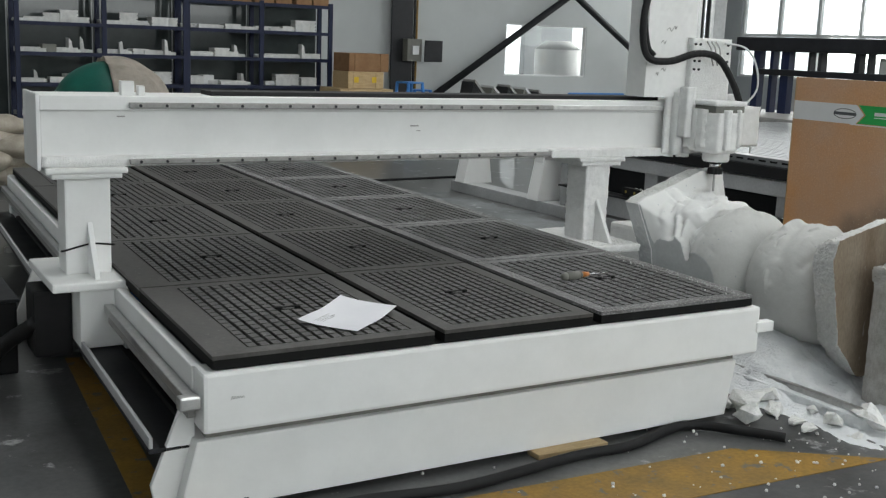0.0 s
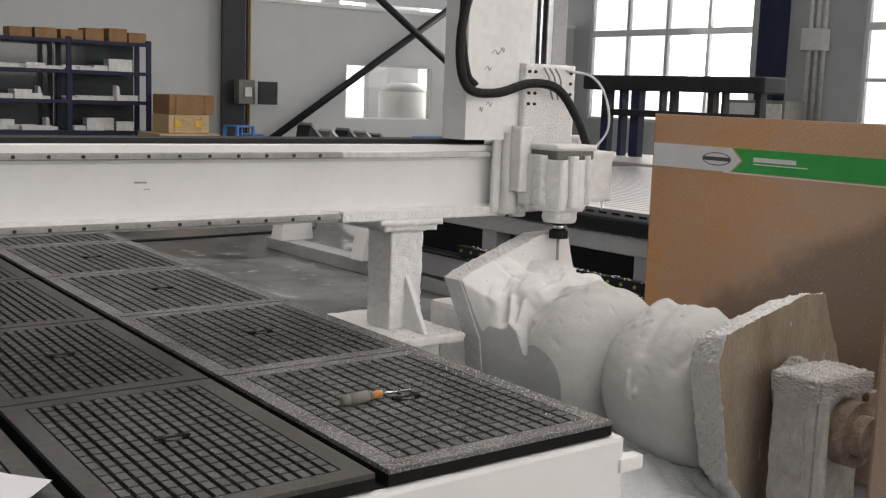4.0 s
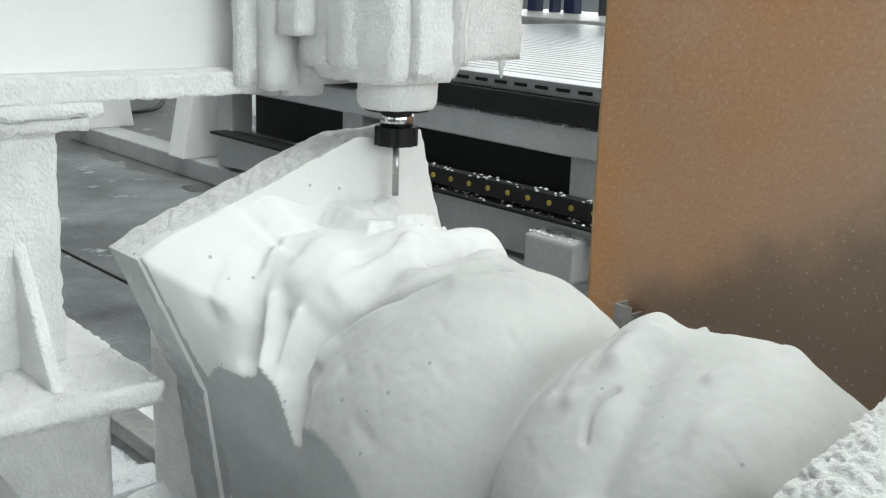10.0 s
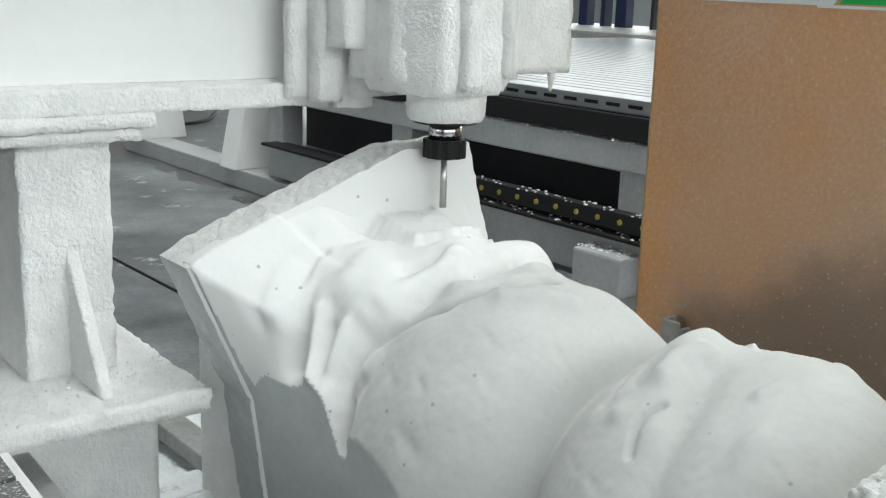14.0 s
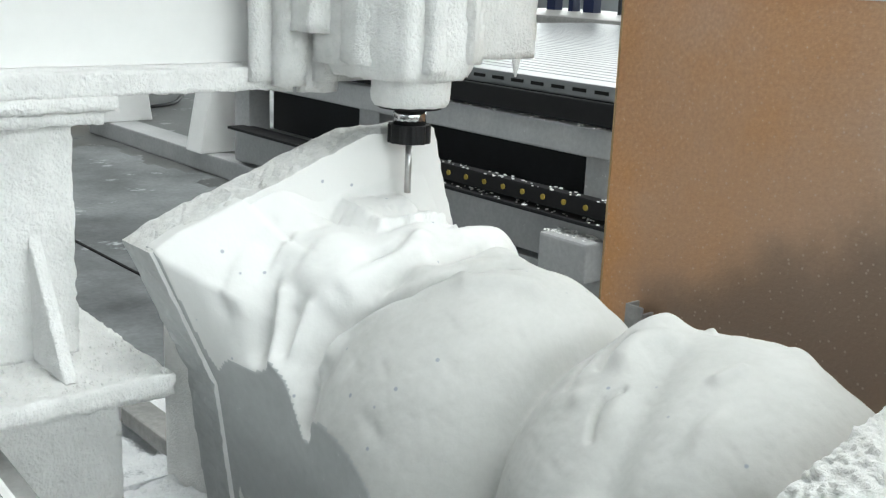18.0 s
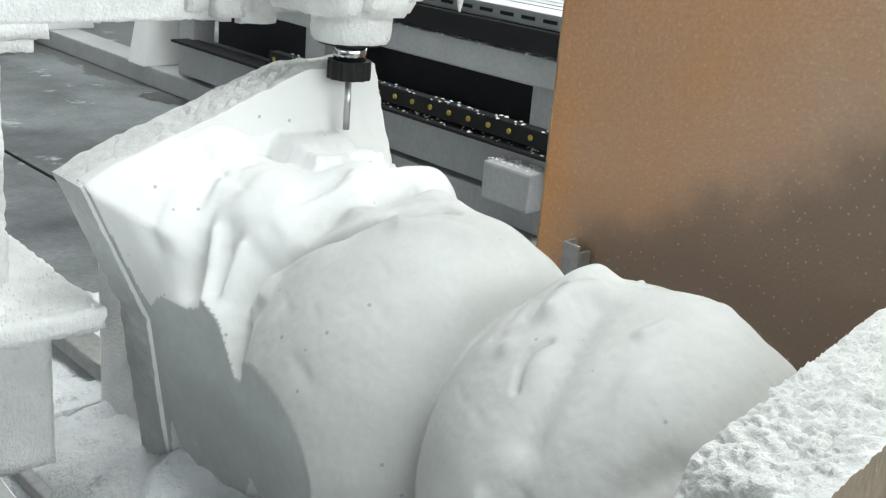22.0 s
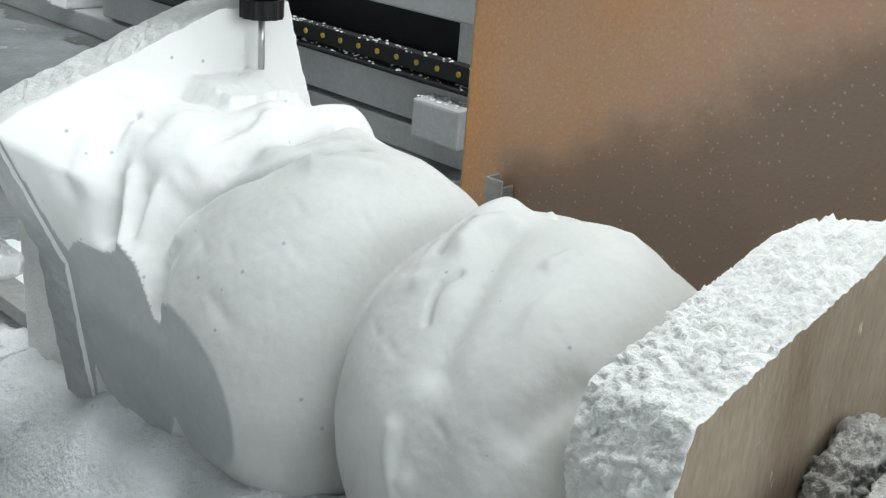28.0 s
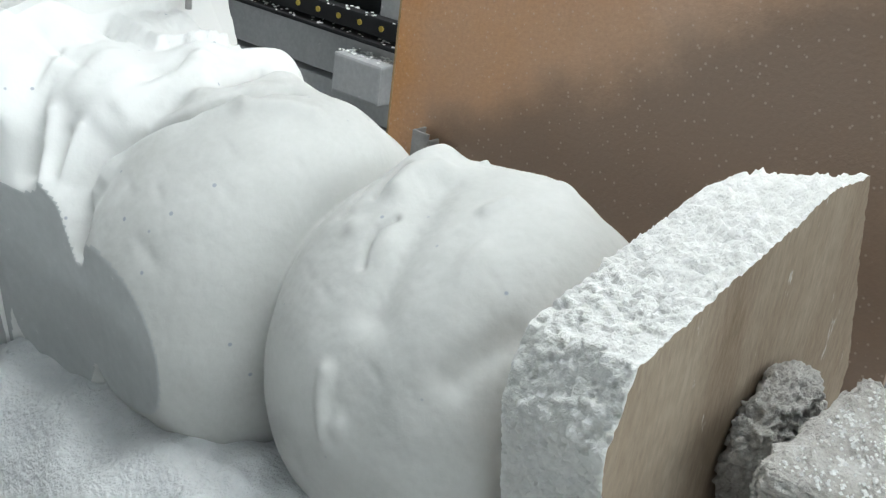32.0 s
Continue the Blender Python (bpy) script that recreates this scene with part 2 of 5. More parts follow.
LINEN = surface("beige_linen", (0.40, 0.36, 0.31), (0.56, 0.51, 0.45), 7, 0.95, 0.05, bump=0.3, bump_scale=200, fine=0.25)
GREENPAINT = surface("dark_green_paint", (0.008, 0.07, 0.055), (0.012, 0.10, 0.075), 4, 0.4, 0.12, bump=0.04, fine=0.2)
BLUE = surface("blue_plastic", (0.03, 0.15, 0.42), (0.05, 0.20, 0.52), 5, 0.45, 0.1, bump=0.03, fine=0.1)
PARTGREY = surface("machined_parts", (0.5, 0.5, 0.5), (0.68, 0.68, 0.66), 12, 0.5, 0.15, metal=0.2, bump=0.05, fine=0.2)
ALU = surface("aluminium_profile", (0.20, 0.21, 0.22), (0.30, 0.31, 0.32), 10, 0.42, 0.1, metal=0.6, bump=0.03, fine=0.1, stretch=(1, 0.1, 1))
PAPER = surface("paper_sheet", (0.72, 0.72, 0.76), (0.78, 0.78, 0.81), 4, 0.8, 0.05, bump=0.02, fine=0.04)
AMBER = surface("orange_plastic", (0.55, 0.2, 0.05), (0.62, 0.25, 0.07), 20, 0.35, 0.1, bump=0.0, fine=0.1)
CLIPYELLOW = surface("faded_yellow_plastic", (0.30, 0.22, 0.035), (0.40, 0.30, 0.06), 20, 0.5, 0.1, bump=0.0, fine=0.1)
YELLOWPLASTIC = surface("yellow_plastic", (0.62, 0.42, 0.03), (0.7, 0.48, 0.05), 20, 0.4, 0.1, bump=0.0, fine=0.1)
FRAMEWHITE = surface("window_frame_white", (0.60, 0.61, 0.61), (0.68, 0.69, 0.69), 6, 0.5, 0.1, bump=0.02, fine=0.1)
CHROME = surface("chrome", (0.55, 0.55, 0.56), (0.65, 0.65, 0.66), 20, 0.15, 0.06, metal=1.0, bump=0.0, fine=0.05)
# uncarved foam faces towards -x, greyed for the shade on that side
FOAMSHADED = surface("shaded_foam_side", (0.48, 0.495, 0.50), (0.56, 0.575, 0.58), 4, 0.8, 0.1, bump=0.15, bump_scale=60, fine=0.12, spot=(0.70, 0.71, 0.71), spot_scale=60, spot_cut=0.67)
DUSTFILM = surface("dusty_concrete", (0.045, 0.047, 0.048), (0.25, 0.262, 0.27), 1.3, 0.55, 0.15, bump=0.15, bump_scale=50, fine=0.35, spot=(0.42, 0.435, 0.45), spot_scale=3.2, spot_cut=0.60)
DUSTFLOOR = surface("foam_dust", (0.72, 0.74, 0.76), (0.90, 0.91, 0.92), 6, 0.95, 0.05, bump=0.9, bump_scale=80, fine=0.2, spot=(0.50, 0.52, 0.54), spot_scale=9, spot_cut=0.64, dist=0.012)
MACHINEGREY = surface("grey_machine_paint", (0.34, 0.345, 0.35), (0.44, 0.445, 0.45), 3, 0.5, 0.12, bump=0.04, fine=0.2, spot=(0.6, 0.6, 0.6), spot_scale=40, spot_cut=0.66)
GLOSSPANEL = surface("glossy_grey_panel", (0.045, 0.055, 0.055), (0.075, 0.087, 0.087), 1.2, 0.1, 0.04, bump=0.01, fine=0.1, coat=0.6)
CAKED = surface("caked_grey_dust", (0.42, 0.40, 0.37), (0.62, 0.605, 0.585), 18, 0.95, 0.05, bump=0.9, bump_scale=230, fine=0.3, spot=(0.27, 0.23, 0.195), spot_scale=40, spot_cut=0.69, dist=0.008)
BROWNDUST = surface("brown_oily_dust", (0.20, 0.14, 0.10), (0.42, 0.34, 0.28), 18, 0.9, 0.08, bump=0.8, bump_scale=120, fine=0.3, spot=(0.07, 0.05, 0.04), spot_scale=50, spot_cut=0.66, dist=0.01)
RIM = surface("worn_panel_rim", (0.045, 0.043, 0.040), (0.095, 0.091, 0.087), 9, 0.5, 0.15, bump=0.15, fine=0.4, spot=(0.24, 0.235, 0.23), spot_scale=70, spot_cut=0.64)
DUSTYBED = surface("dusty_black_phenolic", (0.034, 0.034, 0.034), (0.125, 0.125, 0.125), 7, 0.6, 0.1, bump=0.2, fine=0.4, spot=(0.48, 0.48, 0.48), spot_scale=150, spot_cut=0.575)
DUSTYRIM = surface("dusty_panel_rim", (0.07, 0.069, 0.068), (0.19, 0.19, 0.19), 5, 0.8, 0.1, bump=0.3, fine=0.4, spot=(0.52, 0.52, 0.52), spot_scale=170, spot_cut=0.545)
GREYBOX = surface("grey_enamel", (0.16, 0.16, 0.14), (0.20, 0.20, 0.18), 6, 0.5, 0.1, bump=0.03, fine=0.1)


def glow(name, color, strength):
    m, n, l, p = material(name)
    p.inputs["Base Color"].default_value = (*color, 1)
    p.inputs["Emission Color"].default_value, p.inputs["Emission Strength"].default_value = (*color, 1), strength
    return m


SKYGLOW = glow("overcast_sky", (0.93, 0.97, 1.0), 1.8)
GLASS, gn, gl, gp = material("window_glass")
gp.inputs["Transmission Weight"].default_value, gp.inputs["Roughness"].default_value, gp.inputs["IOR"].default_value = 1.0, 0.02, 1.45


# ---- mesh helpers ----
def link(name, bm, mat, parent=None, label="", smooth=False):
    me = bpy.data.meshes.new(name)
    bm.to_mesh(me)
    bm.free()
    for m in mat if isinstance(mat, (list, tuple)) else [mat]:
        me.materials.append(m)
    if smooth:
        me.polygons.foreach_set("use_smooth", [True] * len(me.polygons))
    ob = new(name, me)
    if parent:
        ob.parent = parent
    if label:
        ob["label"] = label
    return ob


part = link


def thing(name, label, category, group="", kind="", at=(0, 0, 0)):
    ob = new(name)
    ob.location = at
    ob.empty_display_size = 0.1
    return tagged(ob, label, category, group, kind)


def box(bm, x0, x1, y0, y1, z0, z1, bevel=0.0, m=None, slot=0):
    r = bmesh.ops.create_cube(bm, size=1)
    vs = r["verts"]
    bmesh.ops.scale(bm, vec=(x1 - x0, y1 - y0, z1 - z0), verts=vs)
    bmesh.ops.translate(bm, vec=((x0 + x1) / 2, (y0 + y1) / 2, (z0 + z1) / 2), verts=vs)
    if bevel:
        es = list({e for v in vs for e in v.link_edges})
        out = bmesh.ops.bevel(bm, geom=es, offset=bevel, segments=2, profile=0.6, affect="EDGES")
        vs = list({v for f in out["faces"] for v in f.verts} | {v for v in vs if v.is_valid})
    if m is not None:
        bmesh.ops.transform(bm, matrix=m, verts=vs)
    if slot:
        for f in {f for v in vs for f in v.link_faces}:
            f.material_index = slot
    return vs


def boxm(x0, x1, y0, y1, z0, z1, bevel=0.004):
    bm = bmesh.new()
    box(bm, x0, x1, y0, y1, z0, z1, bevel)
    return bm


def rod(bm, a, b, r, seg=16, r2=None):
    a, b = Vector(a), Vector(b)
    d = b - a
    m = Matrix.Translation((a + b) / 2) @ d.to_track_quat("Z", "Y").to_matrix().to_4x4()
    return bmesh.ops.create_cone(bm, cap_ends=True, segments=seg, radius1=r, radius2=r if r2 is None else r2, depth=d.length, matrix=m)["verts"]


def rodm(a, b, r, seg=16, r2=None):
    bm = bmesh.new()
    rod(bm, a, b, r, seg, r2)
    return bm


def prism(bm, poly, lo, hi, axis="y"):
    """A polygon of two coordinates drawn out along an axis from lo to hi."""
    def put(p, v):
        return {"x": (v, p[0], p[1]), "y": (p[0], v, p[1]), "z": (p[0], p[1], v)}[axis]
    a = [bm.verts.new(put(p, lo)) for p in poly]
    b = [bm.verts.new(put(p, hi)) for p in poly]
    bm.faces.new(a)
    bm.faces.new(b[::-1])
    k = len(poly)
    for i in range(k):
        bm.faces.new((a[i], b[i], b[(i + 1) % k], a[(i + 1) % k]))
    bmesh.ops.recalc_face_normals(bm, faces=bm.faces[:])
    return a + b


def prismm(poly, lo, hi, axis="y", bevel=0.0):
    bm = bmesh.new()
    prism(bm, poly, lo, hi, axis)
    if bevel:
        bmesh.ops.bevel(bm, geom=bm.edges[:], offset=bevel, segments=2, profile=0.6, affect="EDGES")
    return bm


def smooth_path(points, steps=8):
    """A rounded line through the points."""
    pts = [Vector(p) for p in points]
    pts = [2 * pts[0] - pts[1]] + pts + [2 * pts[-1] - pts[-2]]
    out = []
    for i in range(1, len(pts) - 2):
        p0, p1, p2, p3 = pts[i - 1:i + 3]
        for k in range(steps):
            t = k / steps
            out.append(0.5 * (2 * p1 + (p2 - p0) * t + (2 * p0 - 5 * p1 + 4 * p2 - p3) * t * t + (3 * p1 - p0 - 3 * p2 + p3) * t ** 3))
    return out + [pts[-2]]


def hose(bm, points, r, seg=10, steps=8, rib=0.0):
    line = smooth_path(points, steps)
    rings = []
    up = Vector((0.13, 0.21, 0.97))
    for i, p in enumerate(line):
        d = (line[min(i + 1, len(line) - 1)] - line[max(i - 1, 0)]).normalized()
        s = d.cross(up).normalized()
        u = s.cross(d)
        rr = r * (1 + (rib if i % 2 else 0))
        rings.append([bm.verts.new(p + rr * (math.cos(a) * s + math.sin(a) * u)) for a in [2 * math.pi * k / seg for k in range(seg)]])
    for a, b in zip(rings, rings[1:]):
        for k in range(seg):
            bm.faces.new((a[k], a[(k + 1) % seg], b[(k + 1) % seg], b[k]))
    bm.faces.new(rings[0])
    bm.faces.new(rings[-1][::-1])
    bmesh.ops.recalc_face_normals(bm, faces=bm.faces[:])


def hosem(points, r, seg=10, steps=8, rib=0.0):
    bm = bmesh.new()
    hose(bm, points, r, seg, steps, rib)
    return bm


def roughen(bm, amount, scale, seed=0.0):
    off = Vector((seed, seed * 1.7, seed * 0.3))
    bm.normal_update()
    for v in bm.verts:
        v.co += v.normal * (amount * noise.noise(v.co * scale + off) + 0.5 * amount * noise.noise(v.co * scale * 2.7 + off))


# ---- hall ----
def structure(name, bm, mat, label=""):
    return tagged(link(name, bm, mat), label, kind="structure")


bm = bmesh.new()
box(bm, -14.3, 18.3, -10.3, 22.3, -0.2, 0.0)
structure("floor", bm, CONCRETE, "stained grey concrete factory floor")
bm = bmesh.new()
box(bm, -14.3, 18.3, -10.3, 22.3, 8.0, 8.2)
structure("ceiling", bm, CORRUGATED, "pale grey metal sheet roof")


def wall_with_openings(name, axis, at, thick, lo, hi, top, openings, mat, label):
    """A wall along x or y with rectangular openings (from, to, bottom, top), closed round them."""
    bm = bmesh.new()
    def put(a, b, z0, z1):
        if b - a < 0.01 or z1 - z0 < 0.01:
            return
        if axis == "x":
            box(bm, a, b, at, at + thick, z0, z1)
        else:
            box(bm, at, at + thick, a, b, z0, z1)
    cur = lo
    for a, b, z0, z1 in sorted(openings):
        put(cur, a, 0, top)
        put(a, b, 0, z0)
        put(a, b, z1, top)
        cur = b
    put(cur, hi, 0, top)
    return structure(name, bm, mat, label)


# the first opening is added to light the room behind the partition
EAST = [(16.9, 19.7, 0.9, 5.6), (11.6, 16.0, 0.9, 5.6), (-1.5, 9.2, 0.9, 5.6)]
wall_with_openings("wall_east", "y", 18.0, 0.2, -10, 22, 8, EAST, CORRUGATED, "grey corrugated wall with tall window bays")
WEST = [(-6, 14, 4.2, 5.4)]
wall_with_openings("wall_west", "y", -14.2, 0.2, -10, 22, 8, WEST, CORRUGATED, "unseen grey sheet wall with an assumed window band")
SOUTH = [(-8, 14, 1.5, 6.0)]
wall_with_openings("wall_south", "x", -10.2, 0.2, -14, 18, 8, SOUTH, CORRUGATED, "unseen grey sheet wall with an assumed window band")
# openings raised to let more light into the room behind the partition
wall_with_openings("wall_north", "x", 20.0, 0.2, -14, 18, 8, [(13.9, 14.75, 0.4, 7.0), (16.2, 17.4, 0.4, 7.0), (9, 13.5, 0.4, 7.0)], CORRUGATED, "grey corrugated end wall")


def glazing(name, axis, at, a0, a1, z0, z1, cols, rows, label, bar=0.05, pane=True):
    """A window in its opening: frame, mullions and panes."""
    win = thing(name, label, "window", kind="structure")
    def strip(p, q, r, s, w, nm):
        bm = bmesh.new()
        if axis == "y":
            box(bm, at - w / 2, at + w / 2, p, q, r, s, 0.006)
        else:
            box(bm, p, q, at - w / 2, at + w / 2, r, s, 0.006)
        part(nm, bm, FRAMEWHITE, win)
    for k in range(cols + 1):
        c = a0 + (a1 - a0) * k / cols
        e = bar if k in (0, cols) else bar * 0.8
        strip(max(a0, c - e), min(a1, c + e), z0, z1, 0.1, "mullion")
    for k in range(rows + 1):
        c = z0 + (z1 - z0) * k / rows
        e = bar if k in (0, rows) else bar * (1.4 if k == rows // 2 else 0.7)
        strip(a0, a1, max(z0, c - e), min(z1, c + e), 0.086, "transom")
    if pane:
        for i in range(cols):
            for k in range(rows):
                p, q = a0 + (a1 - a0) * i / cols, a0 + (a1 - a0) * (i + 1) / cols
                r, s = z0 + (z1 - z0) * k / rows, z0 + (z1 - z0) * (k + 1) / rows
                bm = bmesh.new()
                if axis == "y":
                    box(bm, at - 0.004, at + 0.004, p + 0.03, q - 0.03, r + 0.03, s - 0.03)
                else:
                    box(bm, p + 0.03, q - 0.03, at - 0.004, at + 0.004, r + 0.03, s - 0.03)
                part("pane", bm, GLASS, win).visible_shadow = False
    return win


glazing("window_1", "y", 18.1, 11.6, 16.0, 0.9, 5.6, 4, 5, "tall white-framed factory window, bright outside")
# unseen window added to light the tank
glazing("window_4", "y", 18.1, 16.9, 19.7, 0.9, 5.6, 3, 5, "added white-framed window behind the partition, lighting the tank")
glazing("window_2", "y", 18.1, -1.5, 9.2, 0.9, 5.6, 8, 5, "wide white-framed factory window, bright outside")
for nm, b in (("backdrop", (19.5, 19.6, -12, 22, -1, 9)), ("backdrop", (-15.6, -15.5, -12, 22, 0, 9)), ("backdrop", (-14, 18, -11.6, -11.5, 0, 9)), ("backdrop", (-14, 18, 21.4, 21.5, 0, 9))):
    bm = bmesh.new()
    box(bm, *b)
    structure(nm, bm, SKYGLOW, "white overcast sky outside")

# partition with the small window, in front of the end wall
PW = (11.85, 13.95, 0.78, 1.86)
wall_with_openings("partition_wall", "x", 16.5, 0.12, -14, 18, 2.9, [PW], PANEL, "pale grey sandwich-panel partition wall")
glazing("window_3", "x", 16.56, *PW, 1, 1, "white-framed interior window in the grey partition", bar=0.035)
bm = bmesh.new()
box(bm, -14, 18, 16.46, 16.66, 2.9, 2.98, 0.01)
structure("trim", bm, FRAMEWHITE, "white capping rail on the partition")
bm = bmesh.new()
for k in range(200):
    box(bm, -11 + k * 0.145, -11 + k * 0.145 + 0.145, 17.6, 17.63 + 0.03 * (k % 2), 3.15, 7.9)
structure("cladding", bm, CORRUGATED, "ribbed grey metal cladding above the partition")

# storage tank seen through the small window
tank = thing("storage_tank", "tall white cylindrical storage tank behind the partition", "tank", at=(14.75, 18.6, 0))
bm = bmesh.new()
rod(bm, (0, 0, 0), (0, 0, 1.35), 0.55, 40)
rod(bm, (0, 0, 1.35), (0, 0, 1.55), 0.55, 40, 0.3)
part("shell", bm, WHITE, tank, smooth=True)

# steel column with its switch box
col = thing("steel_column", "dark steel building column with conduits", "column", kind="structure")
bm = bmesh.new()
box(bm, 9.1, 9.55, 16.3, 16.34, 0, 8)
box(bm, 9.1, 9.55, 16.6, 16.64, 0, 8)
box(bm, 9.3, 9.34, 16.34, 16.6, 0, 8)
part("i_beam", bm, DARK, col)
for x in (9.6, 9.66, 9.71):
    part("conduit", rodm((x, 16.42, 0), (x, 16.42, 7.9), 0.022, 8), RUBBER if x < 9.7 else YELLOW, col)
sb = thing("switch_box", "open grey metal switch box fixed to the column", "switch box")
part("case", boxm(9.34, 9.66, 16.1, 16.3, 1.03, 1.46, 0.01), GREYBOX, sb)
part("cover", boxm(9.68, 10.07, 16.0, 16.04, 1.03, 1.44, 0.01), DARK, sb)
part("meter", boxm(9.44, 9.58, 16.06, 16.1, 1.16, 1.33, 0.01), FRAMEWHITE, sb)

# cross bracing
for nm, a, b in (("brace", (9.9, 16.25, 0.27), (16.0, 16.25, 4.25)), ("brace", (10.5, 16.08, 4.3), (16.7, 16.08, 0.22))):
    tagged(link(nm, rodm(a, b, 0.07, 16), DARK, smooth=True), "dark round steel cross brace before the partition", "brace", kind="structure")

# second column by the big windows, with pipes and boxes
bm = bmesh.new()
box(bm, 17.3, 17.7, 10.55, 10.95, 0, 8, 0.02)
tagged(link("steel_column", bm, NAVY), "dark blue steel column between the windows", "column", kind="structure")
for y in (9.9, 10.05, 10.2):
    tagged(link("pipe", rodm((17.85, y, 0), (17.85, y, 7.5), 0.04, 10), PARTGREY, smooth=True), "grey riser pipe on the corrugated wall", "pipe", group="riser pipes")
tagged(link("junction_box", boxm(17.7, 17.95, 9.85, 10.3, 2.35, 2.75, 0.02), FRAMEWHITE), "white junction box on the wall pipes", "junction box")
cab = thing("control_cabinet", "grey steel control cabinet by the windows", "cabinet")
part("body", boxm(16.6, 17.2, 9.75, 11.0, 0, 1.42, 0.015), GREYBOX, cab)
part("door", boxm(16.57, 16.6, 9.8, 10.95, 0.1, 1.36, 0.01), PARTGREY, cab)

# large dark frame machine before the windows
fm = thing("gantry_frame_machine", "dark blue-black steel gantry frame before the windows", "machine")
part("top_beam", boxm(8.8, 9.15, 4.5, 6.9, 1.44, 1.6, 0.02), DARK, fm)
part("mid_beam", boxm(8.8, 9.0, 4.6, 6.6, 1.17, 1.24, 0.01), DARK, fm)
for y, w in ((4.57, 0.06), (5.0, 0.03), (5.13, 0.07), (5.64, 0.05), (5.8, 0.03), (6.1, 0.12), (6.34, 0.05), (6.55, 0.1)):
    part("post", boxm(8.85, 8.95, y, y + w, 0.3, 1.45, 0.006), NAVY if y > 6 else DARK, fm)
part("base_beam", boxm(8.7, 9.3, 4.4, 6.9, 0.0, 0.3, 0.02), DARK, fm)
part("table", boxm(8.0, 9.4, 4.4, 6.9, 0.62, 0.74, 0.02), DULL, fm)

# ---- machining bed ----
SLANT = Matrix(((1, 0.05, 0, 0), (0, 1, 0, 0), (0, 0, 1, 0), (0, 0, 0, 1)))
bed = thing("router_bed", "white steel router bed with black vacuum panels", "router bed")
XS = [(0.0, 0.720), (0.757, 1.346), (1.383, 2.10)]
ROWS, PITCH = 5, 0.925


def panel_mesh(w, d, left, right):
    """One vacuum panel: a plate, its rim and the raised tiles between the grooves."""
    bm = bmesh.new()
    box(bm, 0, w, 0, d, 0, 0.028, slot=1)
    x0, x1, y0, y1 = left, w - right, 0.055, d - 0.045
    for b in ((0, x0, 0, d), (x1, w, 0, d), (x0, x1, 0, y0), (x0, x1, y1, d)):
        box(bm, *b, 0.028, 0.040, slot=2)
    nx, ny = 14, 17
    sx, sy = (x1 - x0) / nx, (y1 - y0) / ny
    for i in range(nx):
        for k in range(ny):
            if (i, k) in ((6, 8), (7, 8)):
                continue
            box(bm, x0 + i * sx + 0.006, x0 + (i + 1) * sx - 0.006, y0 + k * sy + 0.0035, y0 + (k + 1) * sy - 0.0035, 0.028, 0.040)
    rod(bm, (x0 + 7 * sx, y0 + 8.5 * sy, 0.028), (x0 + 7 * sx, y0 + 8.5 * sy, 0.042), 0.024, 14)
    box(bm, x0 + 7 * sx - 0.045, x0 + 7 * sx + 0.045, y0 + 8.5 * sy - 0.006, y0 + 8.5 * sy + 0.006, 0.028, 0.044, slot=1)
    bmesh.ops.transform(bm, matrix=SLANT, verts=bm.verts)
    return bm


for c, (xa, xb) in enumerate(XS):
    first = None
    for r in range(ROWS):
        if first is None:
            first = part("vacuum_panel", panel_mesh(xb - xa, PITCH - 0.012, 0.12 if c == 0 else 0.055, 0.055), [BLACKBED if c < 2 else DUSTYBED, GROOVE, RIM if c < 2 else DUSTYRIM], bed)
            ob = first
        else:
            ob = new("vacuum_panel", first.data)
            ob.parent = bed
        ob.location = (xa + 0.05 * r * PITCH, r * PITCH, 0.46)
L = ROWS * PITCH


def slanted(nm, b, mat, bevel=0.006, label=""):
    bm = bmesh.new()
    box(bm, *b, bevel)
    bmesh.ops.transform(bm, matrix=SLANT, verts=bm.verts)
    return part(nm, bm, mat, bed, label)


slanted("base_plate", (0.01, 2.09, 0.01, L, 0.44, 0.459), GROOVE)
slanted("front_beam", (-0.03, 2.14, -0.012, 0.10, 0.275, 0.455), WHITE, 0.012)
# strip closing the gap between the beams, its grey standing in for shade
slanted("front_web", (0.0, 2.10, 0.075, 0.12, 0.2, 0.28), GREYBOX, 0.003)
bm = prismm([(-0.085, 0.02), (2.06, 0.02), (2.10, 0.234), (-0.03, 0.234)], 0.05, 0.2, "y", 0.006)
part("lower_front_beam", bm, WHITE, bed)
slanted("side_beam", (-0.035, 0.0, 0.1, L, 0.30, 0.45), WHITE)
slanted("side_beam", (2.10, 2.14, 0.1, L, 0.30, 0.45), WHITE)
slanted("side_flange", (2.14, 2.20, -0.01, L, 0.36, 0.385), WHITE, 0.004, "dusted white lip along the side")
slanted("guide_rail", (-0.075, -0.04, 0.02, L, 0.355, 0.385), STEEL, 0.005, "bright linear guide rail")
slanted("guide_rail", (2.15, 2.185, 0.05, L, 0.386, 0.412), STEEL, 0.005, "dusted linear guide rail")
slanted("gear_rack", (-0.06, -0.036, 0.05, L, 0.31, 0.34), DULL, 0.003)
slanted("cable_tray", (-0.16, -0.02, 0.1, L, 0.2, 0.215), DARK, 0.003)
slanted("cable_tray_lip", (-0.16, -0.148, 0.1, L, 0.215, 0.25), MACHINEGREY, 0.003)
slanted("lower_side_beam", (0.0, 0.12, 0.2, L, 0.02, 0.2), DARK, 0.006)
slanted("lower_side_beam", (1.98, 2.1, 0.2, L, 0.02, 0.2), WHITE, 0.006)
slanted("cross_member", (0.1, 2.0, 2.2, 2.35, 0.05, 0.3), DARK, 0.006)
